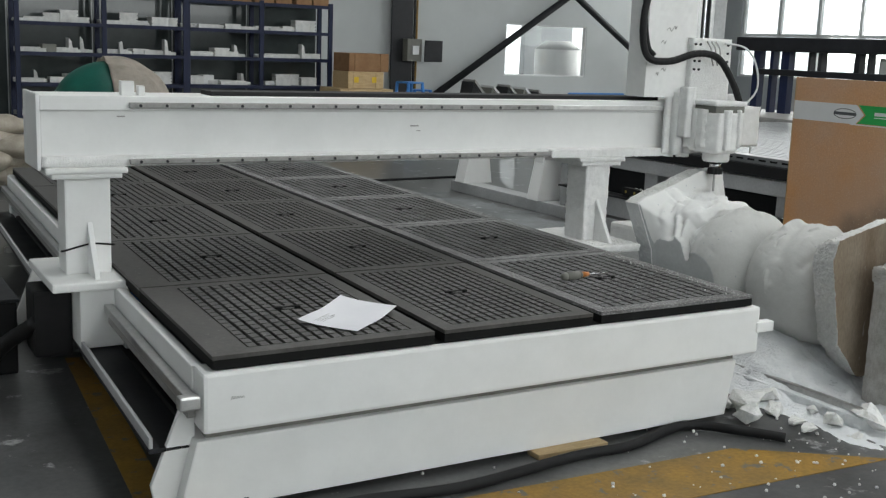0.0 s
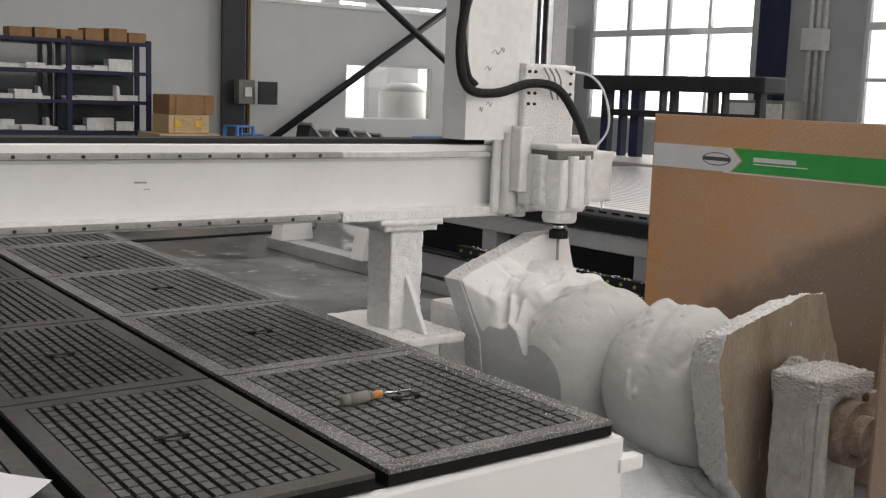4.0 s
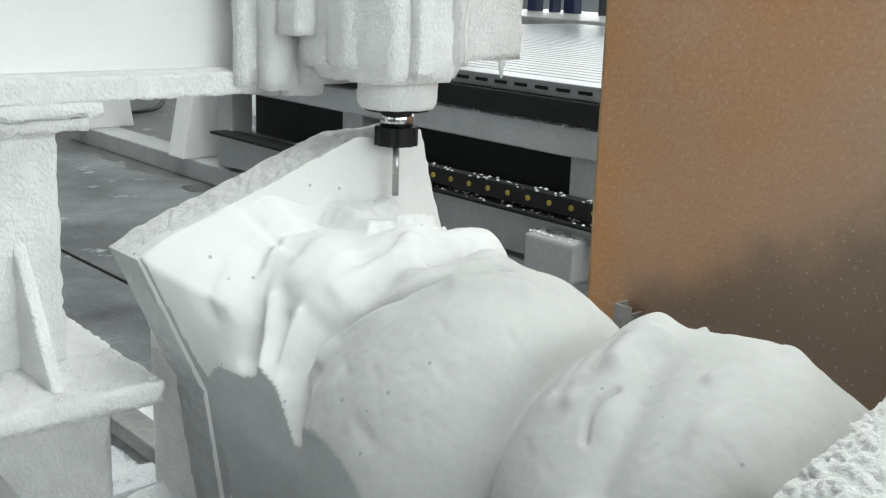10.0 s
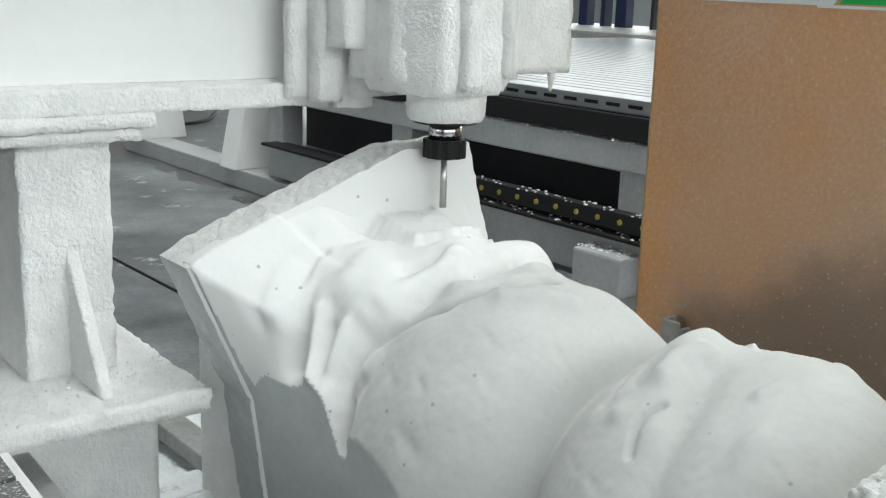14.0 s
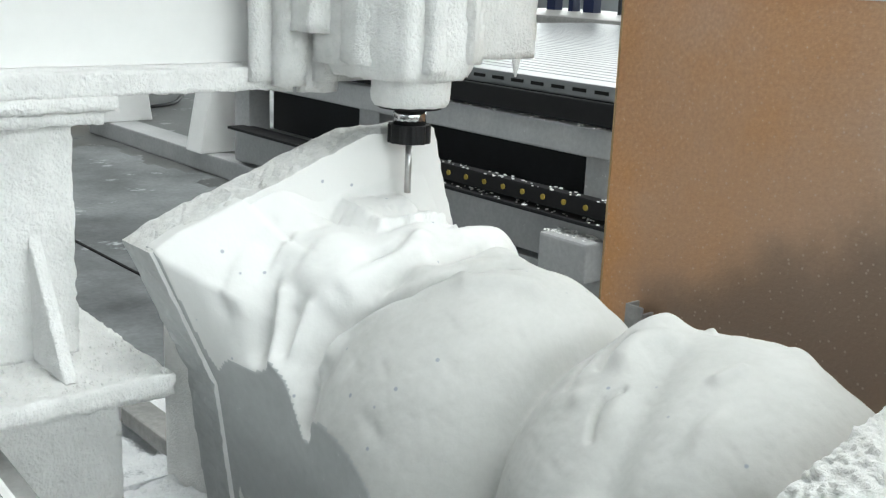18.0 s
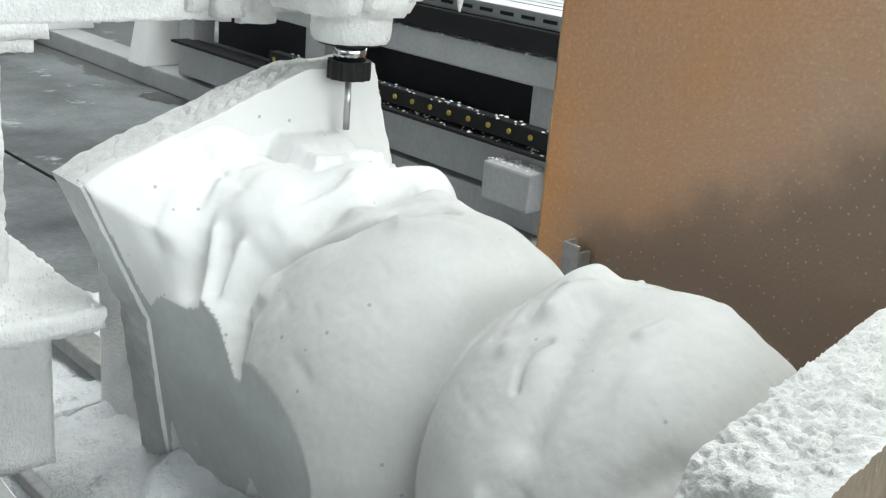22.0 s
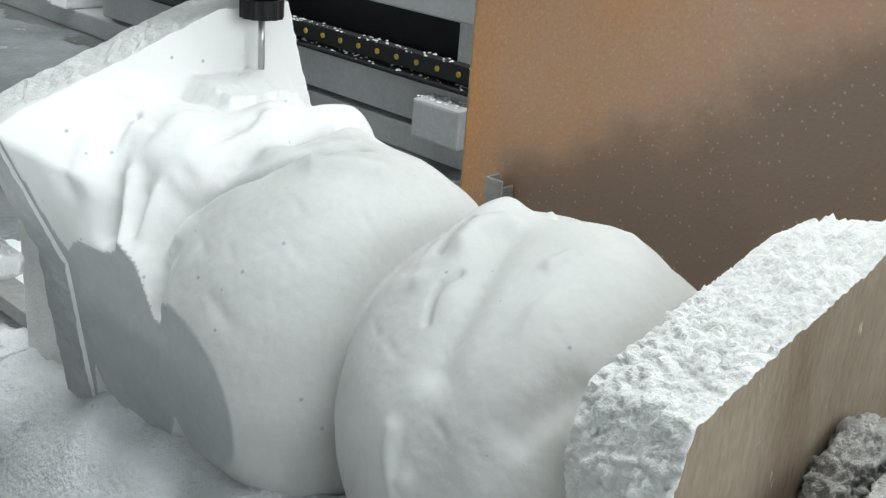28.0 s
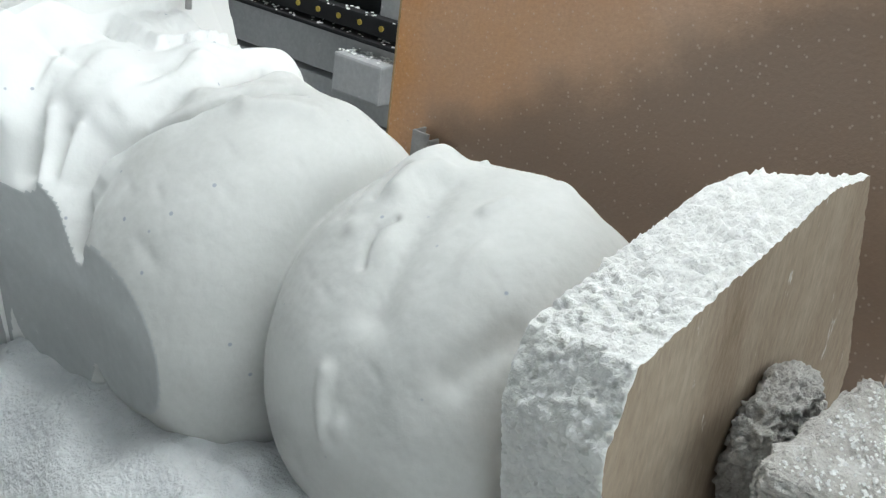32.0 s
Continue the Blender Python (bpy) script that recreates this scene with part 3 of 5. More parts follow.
slanted("back_beam", (-0.03, 2.14, L - 0.1, L, 0.05, 0.455), WHITE, 0.01)
for y in (0.1, 2.3, 4.3):
    bm = prismm([(-0.02, 0.33), (-0.02, 0.0), (-0.13, 0.0), (-0.15, 0.1), (-0.06, 0.33)], y, y + 0.02, "y", 0.003)
    part("stand_plate", bm, WHITE, bed)
    for x in (-0.05, 2.05):
        part("levelling_foot", rodm((x + 0.05 * y, y + 0.05, 0.0), (x + 0.05 * y, y + 0.05, 0.03), 0.045, 16), DULL, bed)
for x in (0.0, 2.18):
    part("rail_stop", boxm(x - 0.1 if x == 0 else x - 0.06, x - 0.04 if x == 0 else x + 0.03, -0.02, 0.02, 0.355, 0.395, 0.006), WHITE if x else STEEL, bed)

# paper and screwdriver on the bed
bm = bmesh.new()
nx, ny = 16, 12
sides = []
for drop in (0.0, 0.0006):
    sides.append([[bm.verts.new((0.297 * i / nx, 0.21 * k / ny, 0.003 - drop + 0.018 * (i / nx) ** 3 + 0.012 * (k / ny) ** 4 + 0.0015 * math.sin(9 * i / nx))) for k in range(ny + 1)] for i in range(nx + 1)])
for i in range(nx):
    for k in range(ny):
        for g, order in ((sides[0], 1), (sides[1], -1)):
            bm.faces.new((g[i][k], g[i + 1][k], g[i + 1][k + 1], g[i][k + 1])[::order])
sheet = tagged(link("paper_sheet", bm, PAPER, smooth=True), "creased white printed sheet lying on the black bed", "paper")
sheet.matrix_world = pose(0.49, 0.08, 0.502, 0, 0, 38)
for k in range(4):
    part("print_line", boxm(0.03, 0.13 - 0.02 * (k % 2), 0.165 - 0.01 * k, 0.1665 - 0.01 * k, 0.0095, 0.0099, 0), DULL, sheet)
sd = thing("screwdriver", "screwdriver with grey and orange handle lying on the bed", "screwdriver", at=(1.56, 0.47, 0.516))
sd.rotation_euler = (0, 0, radians(5))
bm = bmesh.new()
rod(bm, (0, 0, 0), (0.02, 0, 0), 0.012, 12, 0.017)
rod(bm, (0.02, 0, 0), (0.085, 0, 0), 0.017, 12)
rod(bm, (0.085, 0, 0), (0.1, 0, 0), 0.017, 12, 0.012)
part("grip", bm, GREYBOX, sd, smooth=True)
part("collar", rodm((0.1, 0, 0), (0.135, 0, 0), 0.012, 12, 0.009), AMBER, sd, "orange plastic neck", smooth=True)
part("shaft", rodm((0.135, 0, 0), (0.24, 0, -0.008), 0.0035, 8), CHROME, sd, smooth=True)

def cake(b, amount=0.004, cell=0.02, seed=1.0):
    """A box whose faces and edges are uneven under a crust of dust."""
    bm = bmesh.new()
    x0, x1, y0, y1, z0, z1 = b
    lo, hi = Vector((x0, y0, z0)), Vector((x1, y1, z1))
    for ax in range(3):
        u, v = (ax + 1) % 3, (ax + 2) % 3
        nu, nv = max(2, min(130, int((hi[u] - lo[u]) / cell))), max(2, min(130, int((hi[v] - lo[v]) / cell)))
        for side in (lo[ax], hi[ax]):
            g = []
            for i in range(nu + 1):
                row = []
                for k in range(nv + 1):
                    p = Vector((0, 0, 0))
                    p[ax], p[u], p[v] = side, lo[u] + (hi[u] - lo[u]) * i / nu, lo[v] + (hi[v] - lo[v]) * k / nv
                    row.append(bm.verts.new(p))
                g.append(row)
            for i in range(nu):
                for k in range(nv):
                    bm.faces.new((g[i][k], g[i + 1][k], g[i + 1][k + 1], g[i][k + 1]))
    bmesh.ops.remove_doubles(bm, verts=bm.verts, dist=0.0005)
    bmesh.ops.recalc_face_normals(bm, faces=bm.faces[:])
    roughen(bm, 0.5 * amount, 34, seed)
    roughen(bm, 0.42 * amount, 125, seed + 3)
    return bm


# ---- gantry ----
G = 1.28  # front of the beam at the dusted leg
gantry = thing("router_gantry", "white steel gantry beam on two legs, dusted with foam", "gantry")
gantry.matrix_world = pose(2.35, G, 0) @ pose(0, 0, 0, 0, 0, -1.2) @ pose(-2.35, -G, 0)
part("beam", boxm(-0.2, 2.78, G + 0.012, G + 0.27, 0.885, 1.15, 0.008), WHITE, gantry)
part("beam_end_plate", boxm(-0.214, -0.2, G - 0.01, G + 0.28, 0.875, 1.158, 0.004), WHITE, gantry)
part("beam_end_plate", cake((2.78, 2.80, G - 0.012, G + 0.28, 0.875, 1.158), 0.0045, 0.016, 52.0), DUSTED, gantry)
part("upper_seat", boxm(-0.2, 2.78, G - 0.008, G + 0.012, 1.095, 1.15, 0.004), WHITE, gantry)
part("lower_seat", cake((-0.2, 2.78, G - 0.008, G + 0.012, 0.885, 0.925), 0.002, 0.016, 37.0), DUSTED, gantry)
for z0, z1 in ((1.105, 1.127), (0.893, 0.913)):
    rail = part("guide_rail", boxm(0.12, 2.05, G - 0.03, G - 0.006, z0, z1, 0.004), DULL, gantry, "grey linear guide rail")
    part("rail_end", boxm(2.05, 2.74, G - 0.029, G - 0.006, z0, z1, 0.004), PARTGREY, rail, "rail end under pale dust")
    for k in range(19):
        part("bolt", rodm((0.16 + k * 0.1, G - 0.034, (z0 + z1) / 2), (0.16 + k * 0.1, G - 0.028, (z0 + z1) / 2), 0.006, 8), DARK, rail)
part("dust_lip", cake((2.05, 2.775, G - 0.036, G + 0.02, 0.884, 0.921), 0.0048, 0.006, 5.0), DUSTED, gantry, "crust of foam dust along the beam")
part("drag_chain_cover", boxm(0.46, 2.74, G + 0.06, G + 0.2, 1.15, 1.168, 0.004), RUBBER, gantry, "black cable chain strip on the beam")
part("limit_switch", boxm(0.1, 0.15, G + 0.02, G + 0.06, 1.15, 1.205, 0.003), WHITE, gantry)
part("limit_switch", boxm(0.165, 0.19, G + 0.02, G + 0.06, 1.15, 1.188, 0.003), WHITE, gantry)


def leg(x0, x1, fin, mat, foot_lo, foot_hi, shape):
    part("top_plate", shape((x0 - 0.07, x1 + 0.06, G - 0.04, G + 0.3, 0.862, 0.884)), mat, gantry)
    part("top_plate_step", shape((x0 - 0.05, x1 + 0.04, G - 0.03, G + 0.28, 0.842, 0.862)), mat, gantry)
    part("leg_column", shape((x0, x1, G, G + 0.15, 0.475, 0.845)), mat, gantry)
    bm = prismm([(G + 0.01, 0.69), (G + 0.01, 0.478), (G - 0.13, 0.478)], fin - 0.01, fin + 0.01, "x", 0.004)
    part("gusset", bm, mat, gantry)
    part("foot_plate", shape((foot_lo, foot_hi, G - 0.17, G + 0.36, 0.445, 0.478)), mat, gantry)


leg(-0.12, 0.05, -0.03, WHITE, -0.2, 0.07, lambda b: boxm(*b, 0.008))
leg(2.28, 2.418, 2.355, DUSTED, 2.15, 2.50, lambda b: cake(b, 0.0075, 0.009, b[4]))
part("carriage_box", boxm(-0.1, 0.06, G - 0.14, G + 0.3, 0.22, 0.445, 0.01), WHITE, gantry)
part("carriage_side", boxm(0.06, 0.078, G - 0.16, G + 0.3, 0.21, 0.46, 0.006), WHITE, gantry)
part("motor_bracket", boxm(-0.06, 0.02, G - 0.1, G + 0.05, 0.13, 0.22, 0.008), DULL, gantry)
part("drive_motor", boxm(-0.24, -0.1, G + 0.0, G + 0.2, 0.16, 0.42, 0.015), RUBBER, gantry, "black servo motor")
part("connector", rodm((0.08, G - 0.16, 0.41), (0.13, G - 0.16, 0.41), 0.02, 12), BLUE, gantry, "blue plug connector")
part("carriage_box", cake((2.22, 2.44, G - 0.1, G + 0.3, 0.2, 0.445), 0.0045, 0.016, 42.0), DUSTED, gantry)
part("strap", hosem([(-0.125, G + 0.05, 0.56), (-0.126, G - 0.004, 0.57), (-0.03, G - 0.018, 0.595), (0.054, G - 0.004, 0.585), (0.056, G + 0.05, 0.58)], 0.004, 6, 5), RUBBER, gantry)

# z axis and spindle
part("z_column", cake((2.55, 2.85, G - 0.06, G + 0.08, 1.172, 2.45), 0.002, 0.02, 18.0), WHITE, gantry, "tall scuffed white column plate")
part("saddle", cake((2.70, 2.92, G - 0.05, G - 0.034, 0.90, 1.19), 0.0035, 0.016, 67.0), DUSTED, gantry)
part("column_rail", boxm(2.856, 2.885, G - 0.05, G + 0.0, 1.1, 2.4, 0.005), STEEL, gantry)
part("column_slot", boxm(2.885, 2.94, G - 0.02, G + 0.02, 1.1, 2.4, 0.002), DARK, gantry)
part("column_rail", boxm(2.94, 2.965, G - 0.05, G + 0.0, 1.1, 2.4, 0.005), STEEL, gantry)
part("ball_screw", rodm((2.912, G - 0.035, 1.1), (2.912, G - 0.035, 2.0), 0.012, 12), CHROME, gantry)
part("column_cover", boxm(2.97, 3.05, G - 0.04, G + 0.1, 1.1, 2.4, 0.008), MACHINEGREY, gantry)
part("motor_housing", boxm(2.87, 3.07, G - 0.1, G + 0.1, 1.8, 2.15, 0.012), WHITE, gantry)
for x, z, w in ((2.66, 1.49, 0.04), (2.63, 1.43, 0.03), (2.64, 1.30, 0.03), (2.70, 1.50, 0.02), (2.61, 1.28, 0.015)):
    part("scuff", hosem([(x, G - 0.0625, z), (x + w * 0.4, G - 0.0625, z + 0.012), (x + w * 0.7, G - 0.0625, z - 0.004), (x + w, G - 0.0625, z + 0.01)], 0.0014, 5, 4), DULL, gantry)
part("side_rib", cake((2.735, 2.782, G - 0.085, G - 0.05, 0.893, 1.2), 0.0045, 0.012, 10.0), DUSTED, gantry)
part("side_panel", cake((2.782, 2.85, G - 0.07, G - 0.05, 0.880, 1.2), 0.0045, 0.012, 13.0), DUSTED, gantry)
part("slide_block", cake((2.750, 2.802, G - 0.14, G - 0.085, 0.958, 1.2), 0.0045, 0.012, 38.0), DUSTED, gantry)
part("slide_plate", cake((2.80, 3.055, G - 0.09, G - 0.053, 0.90, 1.46), 0.0025, 0.014, 28.0), DUSTED, gantry, "drilled white slide plate")
part("slide_rib", cake((2.788, 2.834, G - 0.17, G - 0.09, 0.910, 1.10), 0.0045, 0.012, 27.0), DUSTED, gantry)
part("side_motor", cake((3.03, 3.275, G - 0.1, G + 0.1, 0.93, 1.13), 0.0045, 0.014, 47.0), DUSTED, gantry)
part("side_motor_cap", cake((3.12, 3.16, G - 0.06, G - 0.0, 1.13, 1.19), 0.003, 0.012, 43.0), DUSTED, gantry)
part("motor_icicle", rodm((3.238, G - 0.09, 0.935), (3.238, G - 0.09, 0.895), 0.01, 8, 0.002), DUSTED, gantry)
SX, SY = 2.907, G - 0.20


def crusted(poly, z0, z1, seed, amount=0.004, cell=0.011):
    """An upright body of polygonal plan under a crust of dust: rings of points, uneven, rounded at the foot."""
    bm = bmesh.new()
    pts = []
    for (xa, ya), (xb, yb) in zip(poly, poly[1:] + poly[:1]):
        n = max(2, int(math.hypot(xb - xa, yb - ya) / cell))
        pts += [(xa + (xb - xa) * k / n, ya + (yb - ya) * k / n) for k in range(n)]
    cx, cy = sum(p[0] for p in pts) / len(pts), sum(p[1] for p in pts) / len(pts)
    nz = int((z1 - z0) / cell)
    rings = []
    for j in range(nz + 1):
        g = 1 - 0.10 * max(0.0, 1 - j / 2.5) ** 2
        rings.append([bm.verts.new((cx + (x - cx) * g, cy + (y - cy) * g, z0 + (z1 - z0) * j / nz)) for x, y in pts])
    k = len(pts)
    for a, b in zip(rings, rings[1:]):
        for i in range(k):
            bm.faces.new((a[i], a[(i + 1) % k], b[(i + 1) % k], b[i]))
    bm.faces.new(rings[0][::-1])
    bm.faces.new(rings[-1])
    bmesh.ops.recalc_face_normals(bm, faces=bm.faces[:])
    roughen(bm, amount, 34, seed)
    return bm


spin = part("spindle_body", crusted([(SX - 0.105, SY + 0.09), (SX - 0.105, SY - 0.02), (SX - 0.075, SY - 0.085), (SX + 0.05, SY - 0.085), (SX + 0.108, SY - 0.03), (SX + 0.108, SY + 0.09)], 0.892, 1.085, 21.0), DUSTED, gantry, "dust-caked spindle motor", smooth=True)
part("cooling_rib", crusted([(SX - 0.045, SY - 0.08), (SX - 0.040, SY - 0.103), (SX - 0.012, SY - 0.103), (SX - 0.007, SY - 0.08)], 0.905, 1.1, 84.0, 0.003, 0.008), DUSTED, spin, smooth=True)
part("cooling_rib", crusted([(SX + 0.040, SY - 0.08), (SX + 0.047, SY - 0.098), (SX + 0.085, SY - 0.066), (SX + 0.078, SY - 0.05)], 0.918, 1.1, 57.0, 0.003, 0.008), DUSTED, spin, smooth=True)
part("cooling_rib", crusted([(SX + 0.100, SY - 0.045), (SX + 0.118, SY - 0.04), (SX + 0.122, SY + 0.03), (SX + 0.100, SY + 0.035)], 0.912, 1.1, 31.0, 0.003, 0.008), DUSTED, spin, smooth=True)
part("cooling_rib", crusted([(SX - 0.118, SY + 0.03), (SX - 0.118, SY - 0.01), (SX - 0.098, SY - 0.03), (SX - 0.092, SY + 0.03)], 0.915, 1.1, 36.0, 0.003, 0.008), DUSTED, spin, smooth=True)
part("spindle_cap", cake((SX - 0.1, SX + 0.105, SY - 0.075, SY + 0.08, 1.118, 1.14), 0.003, 0.012, 61.0), DUSTED, spin)
part("vent_band", boxm(SX - 0.088, SX + 0.098, SY - 0.07, SY + 0.078, 1.084, 1.12, 0.008), GREYBOX, spin, "dark vent band under the cap")
ring = [2 * math.pi * k / 32 for k in range(32)]
part("spindle_nose", crusted([(SX + 0.065 * math.cos(a), SY + 0.065 * math.sin(a)) for a in ring], 0.846, 0.897, 71.0, 0.0022, 0.007), DUSTED, gantry, smooth=True)
part("nose_seal", rodm((SX, SY, 0.848), (SX, SY, 0.842), 0.052, 32), RUBBER, gantry, "black seal under the nose", smooth=True)
part("chuck_neck", rodm((SX, SY, 0.844), (SX, SY, 0.812), 0.027, 32), CHROME, gantry, "bright spindle shaft", smooth=True)
bm = prismm([(SX + (0.036 if k % 4 < 2 else 0.0335) * math.cos(k * math.pi / 24), SY + (0.036 if k % 4 < 2 else 0.0335) * math.sin(k * math.pi / 24)) for k in range(48)], 0.785, 0.815, "z", 0.0)
part("collet_nut", bm, RUBBER, gantry, "black slotted collet nut")
part("milling_bit", rodm((SX, SY, 0.787), (SX, SY, 0.70), 0.0055, 14), STEEL, gantry, "thin steel milling bit", smooth=True)
part("spindle_hose", hosem([(2.62, G - 0.08, 2.4), (2.56, G - 0.09, 1.85), (2.485, G - 0.1, 1.55), (2.50, G - 0.12, 1.37), (2.62, G - 0.14, 1.345), (2.78, G - 0.15, 1.385), (2.90, G - 0.17, 1.365), (2.98, G - 0.2, 1.25), (3.045, G - 0.2, 1.13)], 0.0165, 12, 10, 0.05), RUBBER, gantry, "black corrugated spindle hose")
part("spindle_cable", hosem([(2.58, G - 0.07, 2.4), (2.53, G - 0.075, 1.85), (2.505, G - 0.08, 1.6), (2.525, G - 0.09, 1.42), (2.56, G - 0.1, 1.37)], 0.013, 10, 10), RUBBER, gantry, "second black cable beside the hose")
for k in range(3):
    x = 2.89 + 0.028 * k
    part("air_tube", hosem([(x, G - 0.095, 1.445), (x + 0.004, G - 0.12, 1.41), (x + 0.02, G - 0.115, 1.36), (x + 0.045, G - 0.1, 1.33)], 0.0035, 6, 6), DULL, gantry)
part("air_line", hosem([(3.0, G - 0.1, 1.44), (3.12, G - 0.12, 1.42), (3.2, G - 0.12, 1.34), (3.24, G - 0.1, 1.22), (3.2, G - 0.06, 1.13)], 0.005, 8, 8), FRAMEWHITE, gantry, "thin white air line")
for i in range(3):
    for k in range(4):
        part("slide_bolt", rodm((2.82 + i * 0.03 if i < 2 else 3.03, G - 0.097, 1.43 - 0.04 * k), (2.82 + i * 0.03 if i < 2 else 3.03, G - 0.088, 1.43 - 0.04 * k), 0.006, 8), DARK, gantry)

LIFT = {"slide_block", "slide_rib", "spindle_body", "spindle_nose", "nose_seal", "chuck_neck", "collet_nut", "milling_bit"}
for ob in gantry.children:
    if ob.name.split(".")[0] in LIFT:
        ob.location.z += 0.025
for ob in [p for p in gantry.children_recursive if p.type == "MESH" and p.data.materials[0] is DUSTED]:
    ob.data.polygons.foreach_set("use_smooth", [True] * len(ob.data.polygons))

# ---- carved foam bust on the rotary axis ----
AX, AZ = 2.86, 0.40


FAR = [(2.455, 0.675), (2.50, 0.70), (2.84, 0.82), (2.98, 0.825), (3.04, 0.62), (3.10, 0.40), (3.02, 0.12), (2.78, 0.06), (2.60, 0.14), (2.555, 0.45)]


def edge_radius(poly, a):
    """Distance from the axis to a polygon's edge in the direction a."""
    dx, dz = math.sin(a), math.cos(a)
    for (xa, za), (xb, zb) in zip(poly, poly[1:] + poly[:1]):
        ax, az, ex, ez = xa - AX, za - AZ, xb - xa, zb - za
        det = dx * -ez + dz * ex
        if abs(det) > 1e-9:
            k = (ax * -ez + az * ex) / det
            u = (dx * az - dz * ax) / det
            if k > 0 and -1e-6 <= u <= 1 + 1e-6:
                return k
    return 0.35


def bust_radius(y, a):
    """Radius round the axis; a = 0 points to the top, negative towards -x."""
    s = 0.5 - 0.5 * math.cos(min(math.pi, abs(a)))
    side = math.sin(a)
    ys = y - 0.05 * max(0.0, side) + 0.015
    def lobe(c, w, h):
        return h * max(0.0, 1 - abs((ys - c) / w) ** 2.9) ** 0.5
    head = lobe(0.395, 0.258, 0.274)
    jaw = lobe(0.775, 0.21, 0.285 + 0.035 * max(0, -side))
    chest = lobe(0.99, 0.17, 0.30 + 0.03 * max(0, -side))
    k = 150.0
    r = math.log(math.exp(k * head) + math.exp(k * 0.155) + math.exp(k * jaw) + math.exp(k * chest)) / k - 0.006
    t = min(1.0, max(0.0, (y - 0.945) / 0.15))
    t = t * t * (1.6 - 0.6 * t)
    if -0.52 < a < 0.62:
        cliff = min(1.0, max(0.0, (y - 1.088) / 0.018))
        soft_side = max(0.0, min(1.0, (a + 0.52) / 0.2))
        t *= 1.0 - 0.78 * (1.0 - cliff) * soft_side * soft_side * (3 - 2 * soft_side)
    r += ((1.0 if side < -0.6 else 0.965) * edge_radius(FAR, a) - r) * t
    if y > 0.95 and -0.40 < a < 0.24:
        front = 0.968 - 0.06 * a + 0.012 * noise.noise(Vector((a * 14, 0.3, 0.7)))
        top = 0.718 + 0.05 * (y - 1.02) + 0.004 * noise.noise(Vector((a * 40, y * 90, 0.0))) - 0.06 * max(0.0, -0.22 - a) / 0.18
        top -= 0.05 * max(0.0, min(1.0, (front - y) / 0.014))
        r = max(r, (top - AZ) / math.cos(a) - 0.03 * max(0.0, a - 0.12) / 0.12)
    def bump(yc, ac, wy, wa, h, tilt=0.0):
        da = (a - ac + math.pi) % (2 * math.pi) - math.pi
        dy = y - yc - tilt * da
        return h * math.exp(-(dy / wy) ** 2 - (da / wa) ** 2)
    def line(points, w, h):
        """A ridge (or groove, h < 0) along a line of (y, angle) points."""
        best = 9.0
        q = (y, a * 0.28)
        for (ya, aa), (yb, ab) in zip(points, points[1:]):
            ux, uy, vx, vy = yb - ya, (ab - aa) * 0.28, q[0] - ya, q[1] - aa * 0.28
            k = max(0.0, min(1.0, (ux * vx + uy * vy) / (ux * ux + uy * uy)))
            best = min(best, math.hypot(vx - k * ux, vy - k * uy))
        return h * math.exp(-(best / w) ** 2)
    # head: nub, brow, lids, cheek, ear
    r += line(((0.343, -0.30), (0.335, -0.17)), 0.0095, 0.0105) + line(((0.452, -0.13), (0.468, -0.27), (0.466, -0.38)), 0.018, 0.015)
    r += line(((0.512, -0.62), (0.522, -0.40), (0.518, -0.22)), 0.0045, -0.011) + line(((0.486, -0.46), (0.492, -0.34), (0.488, -0.22)), 0.005, -0.012)
    r += line(((0.500, -0.56), (0.507, -0.36)), 0.007, 0.004)
    r += line(((0.434, -0.53), (0.442, -0.63), (0.438, -0.71), (0.424, -0.82)), 0.0045, -0.009) + bump(0.416, -0.69, 0.016, 0.10, 0.008)
    r += bump(0.478, -0.66, 0.013, 0.05, 0.008) + bump(0.515, -0.70, 0.016, 0.06, 0.004)
    r += line(((0.428, -0.22), (0.402, -0.5), (0.388, -0.73), (0.378, -0.98)), 0.026, -0.014)
    r += bump(0.303, -0.56, 0.013, 0.10, 0.010) + bump(0.292, -0.70, 0.020, 0.14, 0.005) + bump(0.305, -0.98, 0.04, 0.25, 0.005)
    r += bump(0.326, 0.22, 0.022, 0.08, 0.011) + bump(0.447, 0.20, 0.008, 0.03, 0.008) - bump(0.430, 0.20, 0.010, 0.06, 0.006) + bump(0.39, 0.1, 0.02, 0.1, 0.006)
    r += line(((0.256, -1.08), (0.247, -0.98), (0.218, -0.76)), 0.02, -0.010)
    r += line(((0.402, -1.30), (0.398, -1.42), (0.384, -1.58)), 0.011, 0.009) + bump(0.366, -1.50, 0.012, 0.06, 0.007)
    # second lobe: crest and the crease round it
    r += bump(0.778, -0.16, 0.03, 0.12, 0.010) + line(((0.742, -0.36), (0.706, -0.25), (0.678, -0.16)), 0.018, 0.014)
    r += bump(0.83, 0.16, 0.05, 0.2, 0.024)
    r += line(((0.868, -1.38), (0.905, -1.10), (0.900, -0.86), (0.855, -0.72), (0.806, -0.54), (0.788, -0.38), (0.776, -0.20), (0.77, 0.0)), 0.014, -0.032)
    r += line(((0.872, -1.0), (0.868, -0.86), (0.828, -0.68), (0.780, -0.50), (0.760, -0.36)), 0.013, 0.010)
    # chest: a flat-topped mound, rolling folds, and the hollow along the slab
    r += 0.020 * math.exp(-((y - 0.958 - 0.06 * (a + 0.62)) / 0.040) ** 4 - ((a + 0.62) / 0.19) ** 4)
